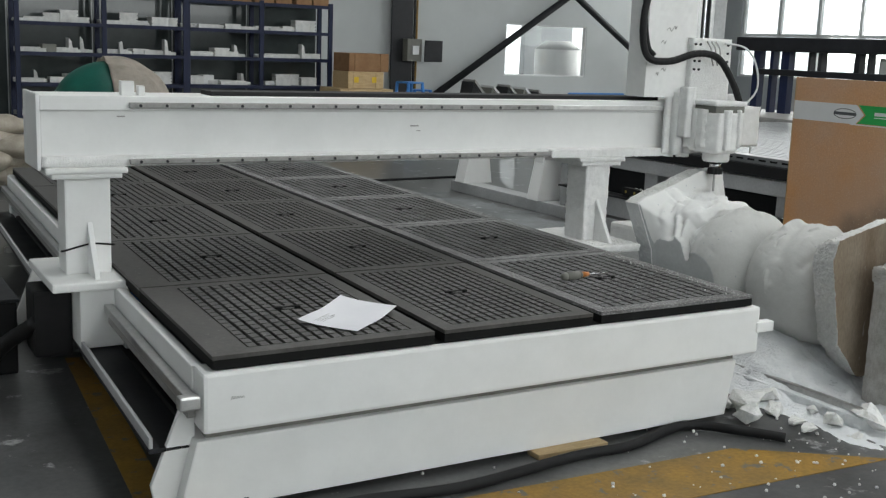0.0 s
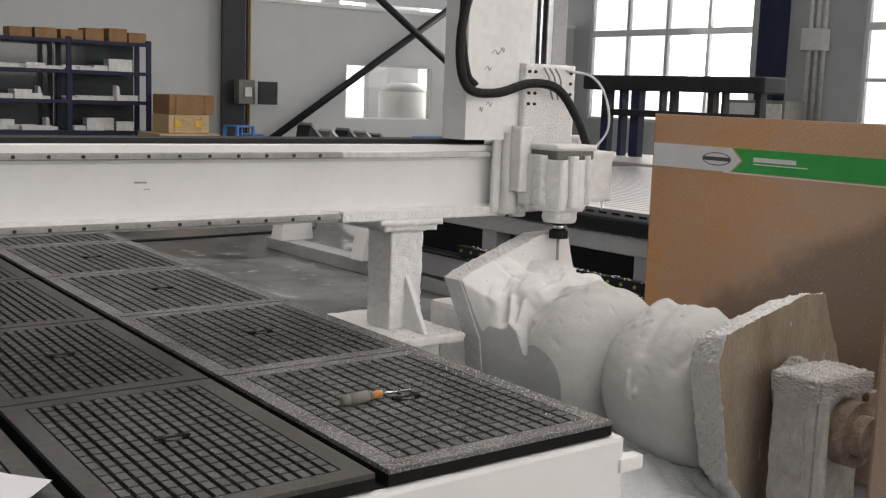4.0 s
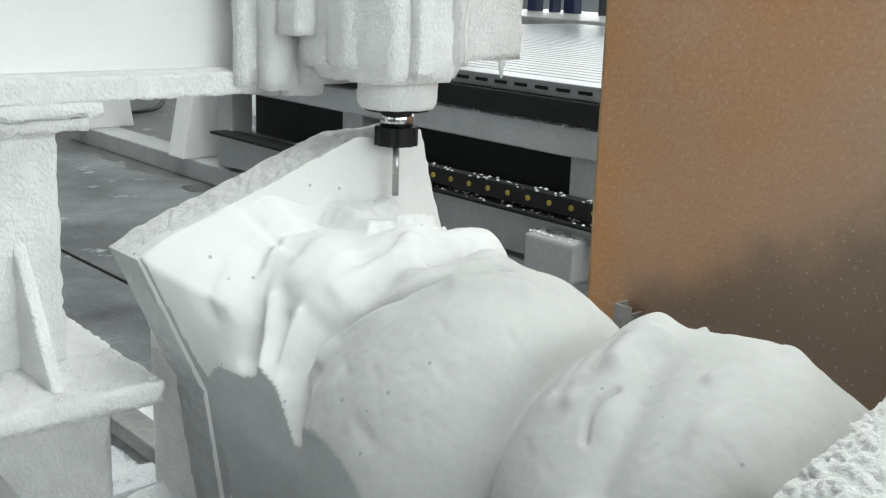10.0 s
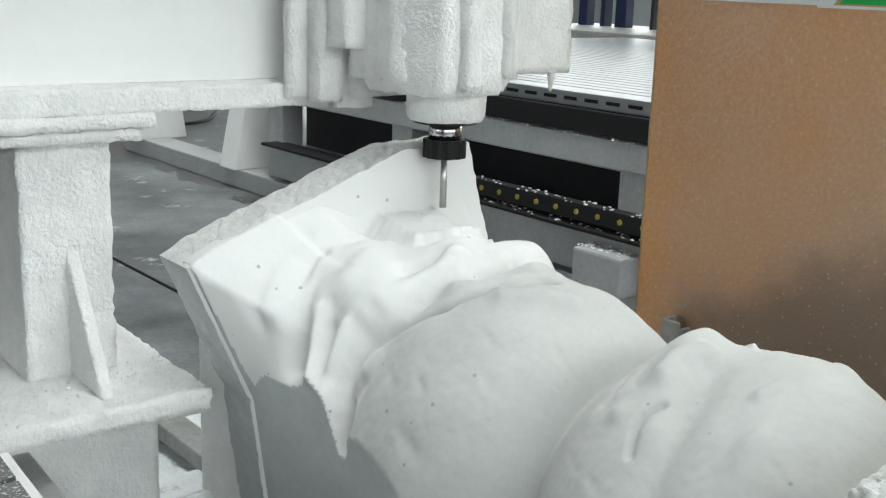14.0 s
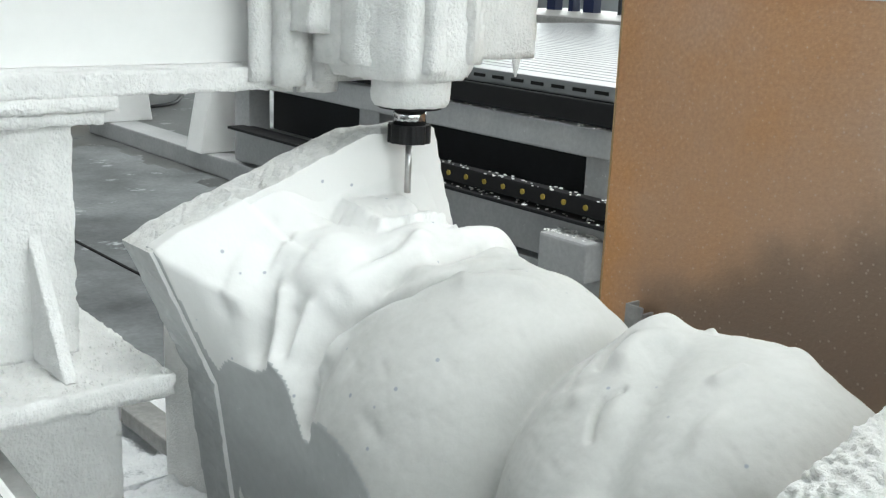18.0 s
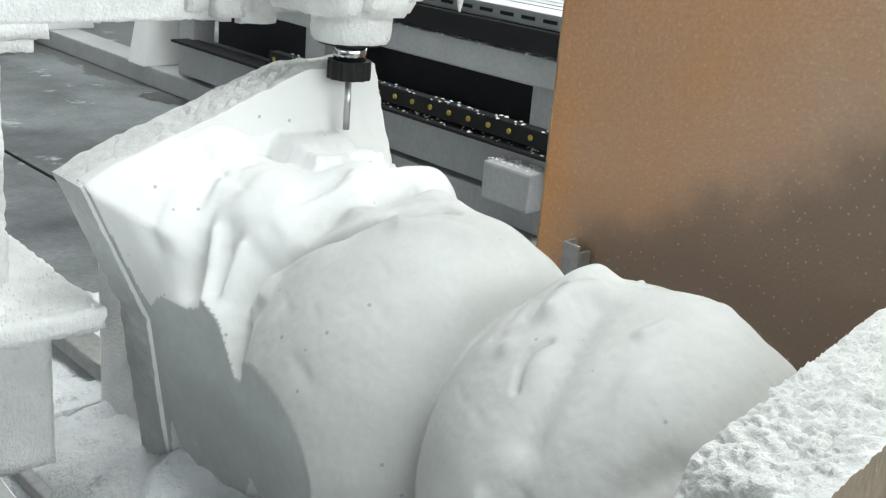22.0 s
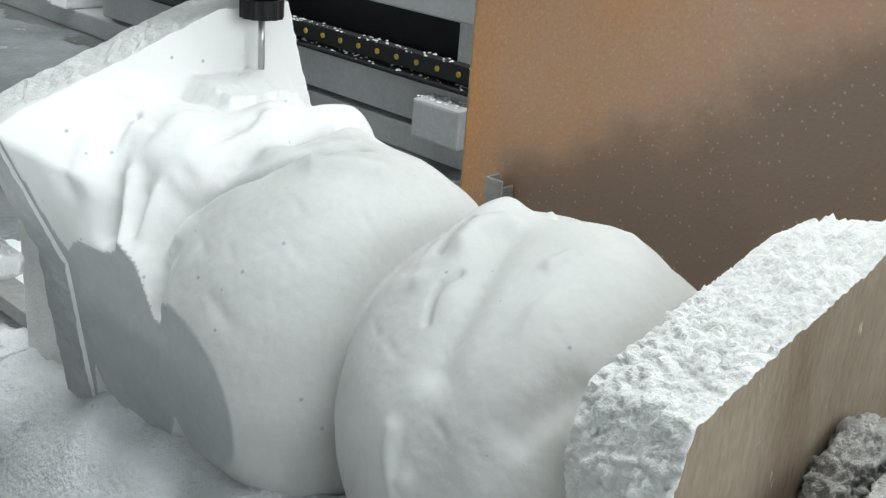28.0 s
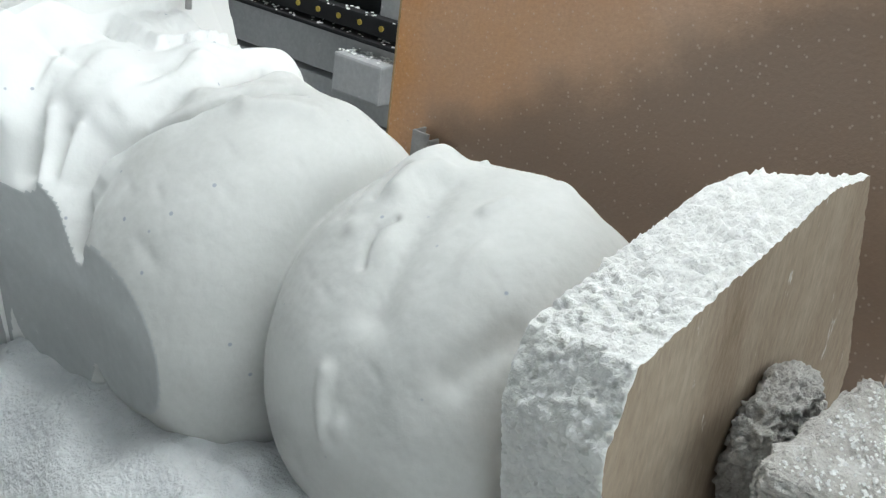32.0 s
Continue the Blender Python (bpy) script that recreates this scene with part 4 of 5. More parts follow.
    r += line(((0.905, -0.66), (0.894, -0.42), (0.886, -0.24)), 0.017, 0.017) + line(((0.930, -0.46), (0.919, -0.34), (0.930, -0.22)), 0.011, -0.015)
    r += bump(0.912, -0.19, 0.026, 0.12, 0.022) + bump(0.855, -0.36, 0.026, 0.11, 0.016) + bump(0.905, 0.40, 0.05, 0.28, 0.030) + line(((0.872, -0.14), (0.868, 0.02), (0.885, 0.14)), 0.011, -0.014)
    r += line(((1.050, -0.48), (1.042, -0.70), (1.000, -0.94), (0.985, -1.12)), 0.017, -0.024)
    r += line(((0.985, -0.86), (0.962, -1.03), (0.930, -1.20)), 0.011, 0.012) + line(((0.932, -0.86), (0.920, -1.06), (0.905, -1.24)), 0.010, 0.011)
    r += line(((1.075, -0.62), (1.062, -0.82), (1.040, -1.02)), 0.010, -0.011) + line(((1.040, -0.60), (1.022, -0.80), (1.012, -1.00)), 0.009, 0.011) + line(((1.062, -0.40), (1.048, -0.56)), 0.014, 0.010)
    r += line(((0.958, -0.90), (0.938, -1.08)), 0.008, -0.010) + bump(0.955, -0.05, 0.02, 0.16, 0.012)
    for yk, ak, wk, hk in ((0.70, -0.62, 0.012, 0.004), (0.74, -0.95, 0.010, 0.004), (0.66, -0.80, 0.014, 0.003), (0.80, -0.98, 0.012, 0.004), (0.63, -0.45, 0.012, 0.004), (0.71, -1.2, 0.016, 0.005), (0.45, -1.0, 0.012, 0.003), (0.34, -1.2, 0.012, 0.004), (0.27, -0.6, 0.010, 0.004), (0.50, -0.95, 0.014, 0.003)):
        r -= bump(yk, ak, wk, wk * 3, 0.6 * hk, 0.3)
    # shoulder side: lower where the lobes meet, fuller at the back of the head
    r += bump(1.01, 0.35, 0.03, 0.42, -0.050) + bump(0.865, 0.52, 0.028, 0.34, -0.030) + bump(0.77, 0.46, 0.055, 0.40, -0.018) + bump(0.71, 0.72, 0.04, 0.30, -0.010)
    r += bump(0.495, 0.02, 0.028, 0.27, 0.026) + bump(0.435, 0.36, 0.025, 0.18, -0.009) + bump(0.31, 0.52, 0.035, 0.25, -0.012)
    r += bump(0.685, 0.52, 0.03, 0.25, -0.012) + bump(0.81, 0.32, 0.025, 0.22, -0.016) + bump(0.485, 0.26, 0.03, 0.18, -0.013) + bump(0.265, 0.45, 0.03, 0.3, -0.012) + bump(0.96, 0.2, 0.02, 0.16, -0.010)
    p = Vector((y * 6, math.cos(a) * 1.6, math.sin(a) * 1.6))
    if 0.80 < y < 1.07 and a > -1.5:
        w = min(1.0, (y - 0.80) / 0.06, (1.07 - y) / 0.05)
        q = Vector((y * 13 + a * 2.2, a * 2.6 - y * 5, 1.0))
        r += w * (0.005 * noise.noise(q) + 0.004 * noise.noise(q * 2.3))
    return r + 0.007 * noise.noise(p) + 0.002 * noise.noise(p * 4) + 0.0006 * noise.noise(p * 16)


def flank(y, z):
    """The flat uncarved side of the foam block, which the carving runs into."""
    lo = 2.588 + 0.13 * (y - 0.80) - 0.16 * (z - 0.30)
    hi = 2.562 - (0.45 if z > 0.45 else 0.14) * (z - 0.45)
    t = max(0.0, min(1.0, (y - 0.90) / 0.17))
    return lo + (hi - lo) * t


def bust_point(y, a):
    r = bust_radius(y, a)
    x, z = AX + r * math.sin(a), AZ + r * math.cos(a)
    if y > 0.60:
        x = max(x, flank(y, z))
    return x, y, z


bm = bmesh.new()
NY, NA = 330, 400
rings = []
for i in range(NY + 1):
    y = 0.125 + (1.122 - 0.125) * i / NY
    rings.append([bm.verts.new(bust_point(y, 2 * math.pi * k / NA - math.pi)) for k in range(NA)])
for a, b in zip(rings, rings[1:]):
    for k in range(NA):
        bm.faces.new((a[k], a[(k + 1) % NA], b[(k + 1) % NA], b[k]))
bm.faces.new(rings[0])
bm.faces.new(rings[-1][::-1])
bmesh.ops.recalc_face_normals(bm, faces=bm.faces[:])
for f in bm.faces:
    c = f.calc_center_median()
    # flat uncarved side takes the pre-shaded grey
    if c.y > 0.6 and c.z > 0.02 and c.x < flank(c.y, c.z) + 0.0015:
        f.material_index = 1
tagged(link("foam_sculpture", bm, [FOAM, FOAMSHADED], smooth=True), "half-carved white foam bust lying on the rotary axis", "sculpture")


def slab_mesh(poly, y0, y1, rough, seed, back=(0.0, 0.0, 1.0), cell=0.012):
    """A foam slab: a polygon across the axis, with broken edges and cut faces."""
    bm = bmesh.new()
    pts = []
    for (xa, za), (xb, zb) in zip(poly, poly[1:] + poly[:1]):
        n = max(2, int(math.hypot(xb - xa, zb - za) / cell))
        pts += [(xa + (xb - xa) * k / n, za + (zb - za) * k / n) for k in range(n)]
    cx, cz = sum(p[0] for p in pts) / len(pts), sum(p[1] for p in pts) / len(pts)
    ny = max(3, int((y1 - y0) / cell))
    rings = []
    for j in range(ny + 1):
        v = j / ny
        ring = []
        for x, z in pts:
            p = Vector((x, y0 + (y1 - y0) * v, z))
            h = rough * (noise.noise(p * 18 + Vector((seed, 0, 0))) + 0.8 * noise.noise(p * 48) + 0.9 * noise.noise(p * 110) + 1.0 * noise.noise(p * 190))
            if j in (0, ny):
                h *= 0.5
            d = Vector((x - cx, 0, z - cz)).normalized()
            g = 1 + (back[2] - 1) * v
            ring.append(bm.verts.new((cx + (x - cx) * g + back[0] * v + d.x * h, y0 + (y1 - y0) * v + (0.2 * h if 0 < j < ny else 0), cz + (z - cz) * g + back[1] * v + d.z * h)))
        rings.append(ring)
    k = len(pts)
    for a, b in zip(rings, rings[1:]):
        for i in range(k):
            bm.faces.new((a[i], a[(i + 1) % k], b[(i + 1) % k], b[i]))
    for ring, flip in ((rings[0], False), (rings[-1], True)):
        c = bm.verts.new((cx, ring[0].co.y, cz))
        for i in range(k):
            f = bm.faces.new((c, ring[i], ring[(i + 1) % k]) if not flip else (c, ring[(i + 1) % k], ring[i]))
            f.material_index = 1
    bmesh.ops.recalc_face_normals(bm, faces=bm.faces[:])
    return bm


NEAR = [(3.03, 0.76), (2.93, 0.768), (2.555, 0.68), (2.53, 0.60), (2.61, 0.25), (2.74, 0.10), (3.04, 0.08), (3.18, 0.25), (3.17, 0.47)]
block = tagged(link("foam_block", slab_mesh(NEAR, 0.0, 0.158, 0.0072, 3.0, (0.04, -0.025, 0.92), 0.0048), [ROUGHFOAM, CUTFOAM], smooth=True), "rough broken foam end block with tan cut face", "foam block")
for f in block.data.polygons:
    f.use_smooth = f.material_index == 0
bm = slab_mesh(FAR, 1.098, 1.19, 0.0045, 9.0)
bm.normal_update()
for f in bm.faces:
    c = f.calc_center_median()
    if f.material_index == 0 and c.z < 0.67 and c.x < 2.472 + max(0.444 * (0.675 - c.z), 0.10 + 0.145 * (0.45 - c.z)):
        f.material_index = 2
tagged(link("foam_base_slab", bm, [ROUGHFOAM, FOAM, FOAMSHADED]), "flat uncut foam slab at the bust's base", "foam block")

# tailstock and headstock of the rotary axis
ts = thing("tailstock", "steel tailstock caked in foam dust", "tailstock")
def caked(bm, cuts, amount, seed):
    bmesh.ops.subdivide_edges(bm, edges=bm.edges[:], cuts=cuts * 2, use_grid_fill=True)
    roughen(bm, 0.6 * amount, 26, seed)
    roughen(bm, 0.6 * amount, 120, seed + 2)
    return bm


bm = bmesh.new()
box(bm, 2.655, 2.92, -0.255, -0.085, 0.525, 0.585, 0.012)
part("housing_top", caked(bm, 10, 0.010, 4), CAKED, ts)
bm = bmesh.new()
box(bm, 2.665, 2.90, -0.235, -0.09, 0.0, 0.53, 0.012)
part("housing", caked(bm, 10, 0.006, 7), CAKED, ts)
bm = bmesh.new()
box(bm, 2.668, 2.70, -0.262, -0.235, 0.0, 0.53, 0.008)
part("cheek", caked(bm, 5, 0.004, 2), CAKED, ts)
bm = bmesh.new()
rod(bm, (2.81, -0.29, 0.42), (2.81, -0.235, 0.42), 0.095, 40)
rod(bm, (2.81, -0.33, 0.42), (2.81, -0.29, 0.42), 0.06, 32)
part("hand_wheel_hub", bm, BROWNDUST, ts, "dust-browned round hub")
part("clamp_bracket", caked(boxm(2.905, 2.97, -0.25, -0.12, 0.40, 0.52, 0.01), 3, 0.004, 5), BROWNDUST, ts)
part("centre", rodm((AX, -0.09, AZ), (AX, 0.0, AZ), 0.03, 20), STEEL, ts, smooth=True)
bm = bmesh.new()
bmesh.ops.create_icosphere(bm, subdivisions=6, radius=0.088, matrix=Matrix.Translation((AX, -0.03, 0.49)))
for v in bm.verts:
    v.co.y = -0.03 + (v.co.y + 0.03) * 0.5
roughen(bm, 0.014, 16, 8)
roughen(bm, 0.009, 60, 3)
roughen(bm, 0.006, 170, 5)
part("dust_cake", bm, CAKED, ts, smooth=True)
hs = thing("headstock", "white rotary headstock behind the foam slab", "headstock")
part("housing", boxm(2.72, 3.06, 1.36, 1.62, 0.0, 0.5, 0.02), DUSTED, hs)
part("chuck", rodm((AX, 1.19, AZ), (AX, 1.37, AZ), 0.11, 32), DULL, hs, "steel chuck")
rb = thing("rotary_base", "white steel rotary axis base frame under dust", "machine base")
part("rail", boxm(2.42, 2.5, -0.3, 2.2, 0.0, 0.06, 0.008), DUSTFLOOR, rb)
part("rail", boxm(3.15, 3.23, -0.3, 2.2, 0.0, 0.06, 0.008), DUSTFLOOR, rb)
part("guide_rail", boxm(2.45, 2.475, -0.3, 2.2, 0.06, 0.085, 0.004), STEEL, rb)
part("guide_rail", boxm(2.755, 2.825, 1.2, 2.9, 0.045, 0.085, 0.006), DULL, rb, "flat dull steel rail in the dust")
for y in (-0.28, 0.55, 1.6):
    part("cross_member", boxm(2.5, 3.15, y, y + 0.1, 0.0, 0.05, 0.006), DUSTFLOOR, rb)

tagged(link("clamp_bar", boxm(2.745, 2.885, 1.250, 1.290, 0.095, 0.135, 0.006), RUBBER), "short black clamp bar lying in the dust", "clamp")

# dust and chips
bm = bmesh.new()
N = 150
vs = [[bm.verts.new((2.22 + 1.3 * i / N, -0.9 + 3.6 * k / N, 0.0)) for k in range(N + 1)] for i in range(N + 1)]
for i in range(N + 1):
    for k in range(N + 1):
        v = vs[i][k]
        u, w = i / N, k / N
        edge = min(u, 1 - u, w, 1 - w) * 5
        heap = 0.20 * math.exp(-((v.co.x - 2.74) / 0.30) ** 4 - ((v.co.y - 0.72) / 0.62) ** 4)
        lump = heap + 0.022 + 0.035 * noise.noise(Vector((v.co.x * 3, v.co.y * 3, 0))) + 0.020 * noise.noise(v.co * 11) + 0.016 * noise.noise(v.co * 27)
        v.co.z = -0.02 + min(1, edge) * max(0.0, 0.02 + lump) + 0.012 * max(0.0, 1 - abs(u - 0.3) * 3)
for i in range(N):
    for k in range(N):
        bm.faces.new((vs[i][k], vs[i + 1][k], vs[i + 1][k + 1], vs[i][k + 1]))
tagged(link("foam_dust", bm, DUSTFLOOR, smooth=True), "drift of grey-white foam dust on the floor", "dust", kind="stuff")


bm = bmesh.new()
nx, ny = 60, 110
vs = [[bm.verts.new((2.15 + 2.3 * i / nx, 1.0 + 5.2 * k / ny, 0.0)) for k in range(ny + 1)] for i in range(nx + 1)]
for i in range(nx + 1):
    for k in range(ny + 1):
        v = vs[i][k]
        v.co.z = 0.0035 if min(i / nx, 1 - i / nx, k / ny, 1 - k / ny) * 9 + 1.2 * noise.noise(v.co * 3) > 0.35 else -0.004
for i in range(nx):
    for k in range(ny):
        bm.faces.new((vs[i][k], vs[i + 1][k], vs[i + 1][k + 1], vs[i][k + 1]))
tagged(link("dust_film", bm, DUSTFILM), "thin pale dust film over the concrete floor", "dust", kind="stuff")
tagged(link("floor_joint", prismm([(3.360, 3.990), (3.370, 3.030), (3.382, 3.024), (3.372, 3.984)], 0.004, 0.008, "z"), GROOVE), "dark joint line in the floor", kind="structure")


def chunk(x, y, s, seed, flat=0.6):
    """An angular broken lump: the hull of scattered points, its faces a little rough."""
    bm = bmesh.new()
    rnd = random.Random(seed)
    for k in range(13):
        d = Vector((rnd.gauss(0, 1), rnd.gauss(0, 1), rnd.gauss(0, 0.8))).normalized() * s * rnd.uniform(0.75, 1.35)
        bm.verts.new((d.x, d.y, d.z * flat))
    hull = bmesh.ops.convex_hull(bm, input=bm.verts[:])
    bmesh.ops.delete(bm, geom=[v for v in bm.verts if not v.link_faces], context="VERTS")
    bmesh.ops.subdivide_edges(bm, edges=bm.edges[:], cuts=4, use_grid_fill=True)
    roughen(bm, 0.09 * s, 2.2 / s, seed)
    lo = min(v.co.z for v in bm.verts)
    bmesh.ops.translate(bm, vec=(x, y, -lo + 0.002), verts=bm.verts)
    return tagged(link("foam_chunk", bm, ROUGHFOAM), "broken white foam chunk lying on the floor", "foam chunk", group="foam scraps")


random.seed(5)
for x, y, s in ((2.12, -0.02, 0.06), (2.2, 0.06, 0.075), (2.3, 0.0, 0.05), (2.16, 0.16, 0.05), (2.27, -0.12, 0.035), (2.4, -0.2, 0.05), (2.5, -0.32, 0.085), (2.34, 0.12, 0.07), (2.24, -0.2, 0.03), (2.44, -0.05, 0.05), (2.62, -0.5, 0.06), (2.36, -0.33, 0.025)):
    chunk(x, y, s, random.random() * 50)
bm = bmesh.new()
for k in range(500):
    x, y = random.uniform(0.6, 2.9), random.uniform(-1.3, 0.1)
    if random.random() > (x - 0.3) / 2.4:
        continue
    s = random.uniform(0.002, 0.008)
    v = bmesh.ops.create_icosphere(bm, subdivisions=1, radius=s, matrix=Matrix.Translation((x, y, s * 0.6)))
tagged(link("foam_crumbs", bm, ROUGHFOAM), "small foam crumbs scattered over the concrete", "crumbs", kind="stuff")

verts, faces = [], []
for k in range(1500):
    where = random.random()
    if where < 0.4:
        c = Vector((random.uniform(2.14, 2.49), G + random.uniform(-0.165, 0.0), 0.482))
    elif where < 0.55:
        c = Vector((random.uniform(2.16, 2.47), G + random.uniform(-0.035, -0.01), 0.888))
    elif where < 0.62:
        y = random.uniform(0.0, 1.0)
        c = Vector((2.095 + 0.05 * y - abs(random.gauss(0, 0.05)), y, 0.503))
    else:
        c = Vector((random.uniform(2.66, 2.9), random.uniform(-0.24, -0.1), 0.588))
    s = random.uniform(0.001, 0.0032)
    n = len(verts)
    for d in ((1, 0, 0), (-1, 0, 0), (0, 1, 0), (0, -1, 0), (0, 0, 1), (0, 0, -1)):
        verts.append(c + Vector(d) * s * random.uniform(0.6, 1.3))
    faces += [(n, n + 2, n + 4), (n + 2, n + 1, n + 4), (n + 1, n + 3, n + 4), (n + 3, n, n + 4), (n + 2, n, n + 5), (n + 1, n + 2, n + 5), (n + 3, n + 1, n + 5), (n, n + 3, n + 5)]
for k in range(420):
    ledge = random.random()
    if ledge < 0.5:
        c = Vector((random.uniform(4.435, 4.5), random.uniform(1.5, 3.5), random.choice((0.290, 0.367))))
    elif ledge < 0.8:
        c = Vector((random.uniform(4.48, 4.62), random.uniform(1.5, 3.4), 0.592))
    else:
        c = Vector((random.uniform(4.40, 4.5), random.uniform(1.99, 2.2), 0.238))
    s = random.uniform(0.0025, 0.0065)
    n = len(verts)
    for d in ((1.6, 0, 0), (-1.2, 0, 0), (0, 1.8, 0), (0, -1.4, 0), (0, 0, 0.7), (0, 0, -0.4)):
        verts.append(c + Vector(d) * s * random.uniform(0.6, 1.3))
    faces += [(n, n + 2, n + 4), (n + 2, n + 1, n + 4), (n + 1, n + 3, n + 4), (n + 3, n, n + 4), (n + 2, n, n + 5), (n + 1, n + 2, n + 5), (n + 3, n + 1, n + 5), (n, n + 3, n + 5)]
me = bpy.data.meshes.new("foam_crumbs")
me.from_pydata(verts, [], faces)
me.materials.append(DUSTED)
tagged(new("foam_crumbs", me), "white foam crumbs lying on the machine's ledges", "crumbs", kind="stuff")

# standing boards
bd = thing("orange_board", "orange-brown laminated board with a green and white strip", "board")
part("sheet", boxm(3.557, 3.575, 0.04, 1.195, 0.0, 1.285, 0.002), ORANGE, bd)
part("edge_band", boxm(3.556, 3.576, 1.195, 1.199, 0.0, 1.285, 0.0), EDGEBOARD, bd)
bm = bmesh.new()
prism(bm, [(1.194, 1.07), (1.194, 1.165), (0.80, 1.165), (0.752, 1.118), (0.80, 1.07)], 3.5535, 3.557, "x")
strip = part("white_strip", bm, STRIPWHITE, bd, "printed white arrow strip")
bm = bmesh.new()
prism(bm, [(0.788, 1.165), (0.04, 1.165), (0.04, 1.074), (0.788, 1.074), (0.74, 1.118)], 3.5545, 3.5568, "x")
green = part("green_strip", bm, STRIPGREEN, bd, "printed green strip")
part("underline", boxm(3.5546, 3.5568, 0.04, 0.83, 1.066, 1.071, 0), STRIPWHITE, green)
part("lettering_bar", boxm(3.5535, 3.5545, 0.5, 0.69, 1.118, 1.135, 0), STRIPWHITE, green)
part("lettering_bar", boxm(3.5535, 3.5545, 0.45, 0.69, 1.107, 1.111, 0), STRIPWHITE, green)
bm = bmesh.new()
R0 = [(0.865 + 0.07 * math.cos(a), 1.118 + 0.026 * math.sin(a)) for a in [2 * math.pi * k / 40 for k in range(40)]]
prism(bm, R0, 3.5522, 3.5530, "x")
part("logo_ring", bm, INK, strip)
bm = bmesh.new()
prism(bm, [(0.865 + (p - 0.865) * 0.93, 1.118 + (q - 1.118) * 0.86) for p, q in R0], 3.5515, 3.5521, "x")
part("logo_field", bm, STRIPWHITE, strip)
part("logo_bar", boxm(3.5505, 3.5514, 0.80, 0.93, 1.111, 1.126, 0), INK, strip)
for y in (1.085, 0.20):
    post = thing("steel_post", "short grey angle-steel post before the board", "post", group="posts at the board")
    part("web", boxm(3.51, 3.516, y - 0.045, y, 0.0, 0.425, 0.002), DULL, post)
    part("flange", boxm(3.516, 3.55, y - 0.006, y, 0.0, 0.425, 0.002), DULL, post)
    part("flange", boxm(3.516, 3.55, y - 0.045, y - 0.039, 0.0, 0.41, 0.002), DULL, post)
b2 = thing("orange_board", "second orange-brown board standing on dark blocks", "board")
bm = bmesh.new()
box(bm, 0, 0.8, -0.018, 0, 0.17, 1.0, 0.002)
bmesh.ops.transform(bm, matrix=pose(2.68, -0.40, 0, 0, 0, -42), verts=bm.verts)
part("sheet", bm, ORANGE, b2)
for u in (0.08, 0.6):
    bm = bmesh.new()
    box(bm, u, u + 0.14, -0.08, 0.06, 0, 0.171, 0.006)
    bmesh.ops.transform(bm, matrix=pose(2.68, -0.40, 0, 0, 0, -42), verts=bm.verts)
    part("block", bm, DARK, b2)

# cables on the floor
tagged(link("floor_cable", hosem([(2.08, -0.24, 0.02), (1.98, -0.12, 0.022), (1.82, 0.02, 0.02), (1.5, -0.06, 0.02), (1.25, -0.06, 0.02), (0.77, -0.12, 0.02), (0.39, -0.08, 0.02), (0.2, -0.2, 0.02)], 0.018, 10, 8), RUBBER, smooth=True), "thick black cable lying along the bed's foot", "cable")
tagged(link("floor_cable", hosem([(0.12, 0.0, 0.02), (0.1, 0.1, 0.022), (-0.05, 0.16, 0.03), (-0.25, 0.0, 0.02), (-0.2, -0.3, 0.02), (0.1, -0.35, 0.02)], 0.02, 10, 8), RUBBER, smooth=True), "coiled black cable on the floor", "cable")
tagged(link("floor_cable", hosem([(-2.2, 1.0, 0.03), (-1.2, 1.35, 0.04), (-0.5, 1.55, 0.06), (-0.3, 1.5, 0.2), (-0.22, 1.35, 0.3)], 0.03, 10, 8, 0.06), RUBBER, smooth=True), "thick black hose running to the gantry motor", "hose")
for nm, pts in (("road_marking", [(-0.03, 1.85), (0.07, 1.82), (-0.06, 0.2), (-0.16, 0.23)]), ("road_marking", [(0.75, -0.16), (1.85, -0.2), (2.3, -0.52), (1.0, -0.45)])):
    bm = bmesh.new()
    prism(bm, pts, 0.0005, 0.003, "z")
    tagged(link(nm, bm, YELLOW), "worn yellow floor line", kind="structure")

# ---- second router behind ----
M = 4.5
m2 = thing("second_router", "second router with aluminium slotted table", "router")
for k in range(38):
    part("table_profile", boxm(M + 0.14 + k * 0.085, M + 0.14 + k * 0.085 + 0.068, 0.6, 5.2, 0.69, 0.722, 0.003), ALU, m2)
part("table_bed", boxm(M + 0.14, M + 3.36, 0.62, 5.18, 0.64, 0.689, 0.004), DARK, m2)
part("side_channel", boxm(M + 0.02, M + 0.12, 0.6, 4.5, 0.68, 0.73, 0.004), ALU, m2)
for k in range(38):
    part("slot", boxm(M + 0.016, M + 0.02, 0.66 + k * 0.1, 0.72 + k * 0.1, 0.70, 0.712, 0), GROOVE, m2)
part("cover_strip", boxm(M - 0.01, M + 0.02, 0.6, 4.5, 0.60, 0.678, 0.004), RUBBER, m2)
part("upper_beam", boxm(M + 0.0, M + 0.14, 0.6, 4.5, 0.49, 0.59, 0.008), MACHINEGREY, m2)
# dark sheet added behind the beams for the shade under the table
part("inner_web", boxm(M + 0.25, M + 0.3, 0.6, 4.5, 0.05, 0.64, 0.004), DARK, m2)
part("lower_beam", boxm(M - 0.02, M + 0.16, 0.6, 4.4, 0.12, 0.27, 0.008), MACHINEGREY, m2)
part("foot_beam", boxm(M - 0.02, M + 0.16, 0.6, 6.2, 0.0, 0.1, 0.008), MACHINEGREY, m2)
for y in (2.0, 3.3, 4.35):
    part("stand", boxm(M + 0.02, M + 0.14, y, y + 0.14, 0.1, 0.5, 0.008), MACHINEGREY, m2)
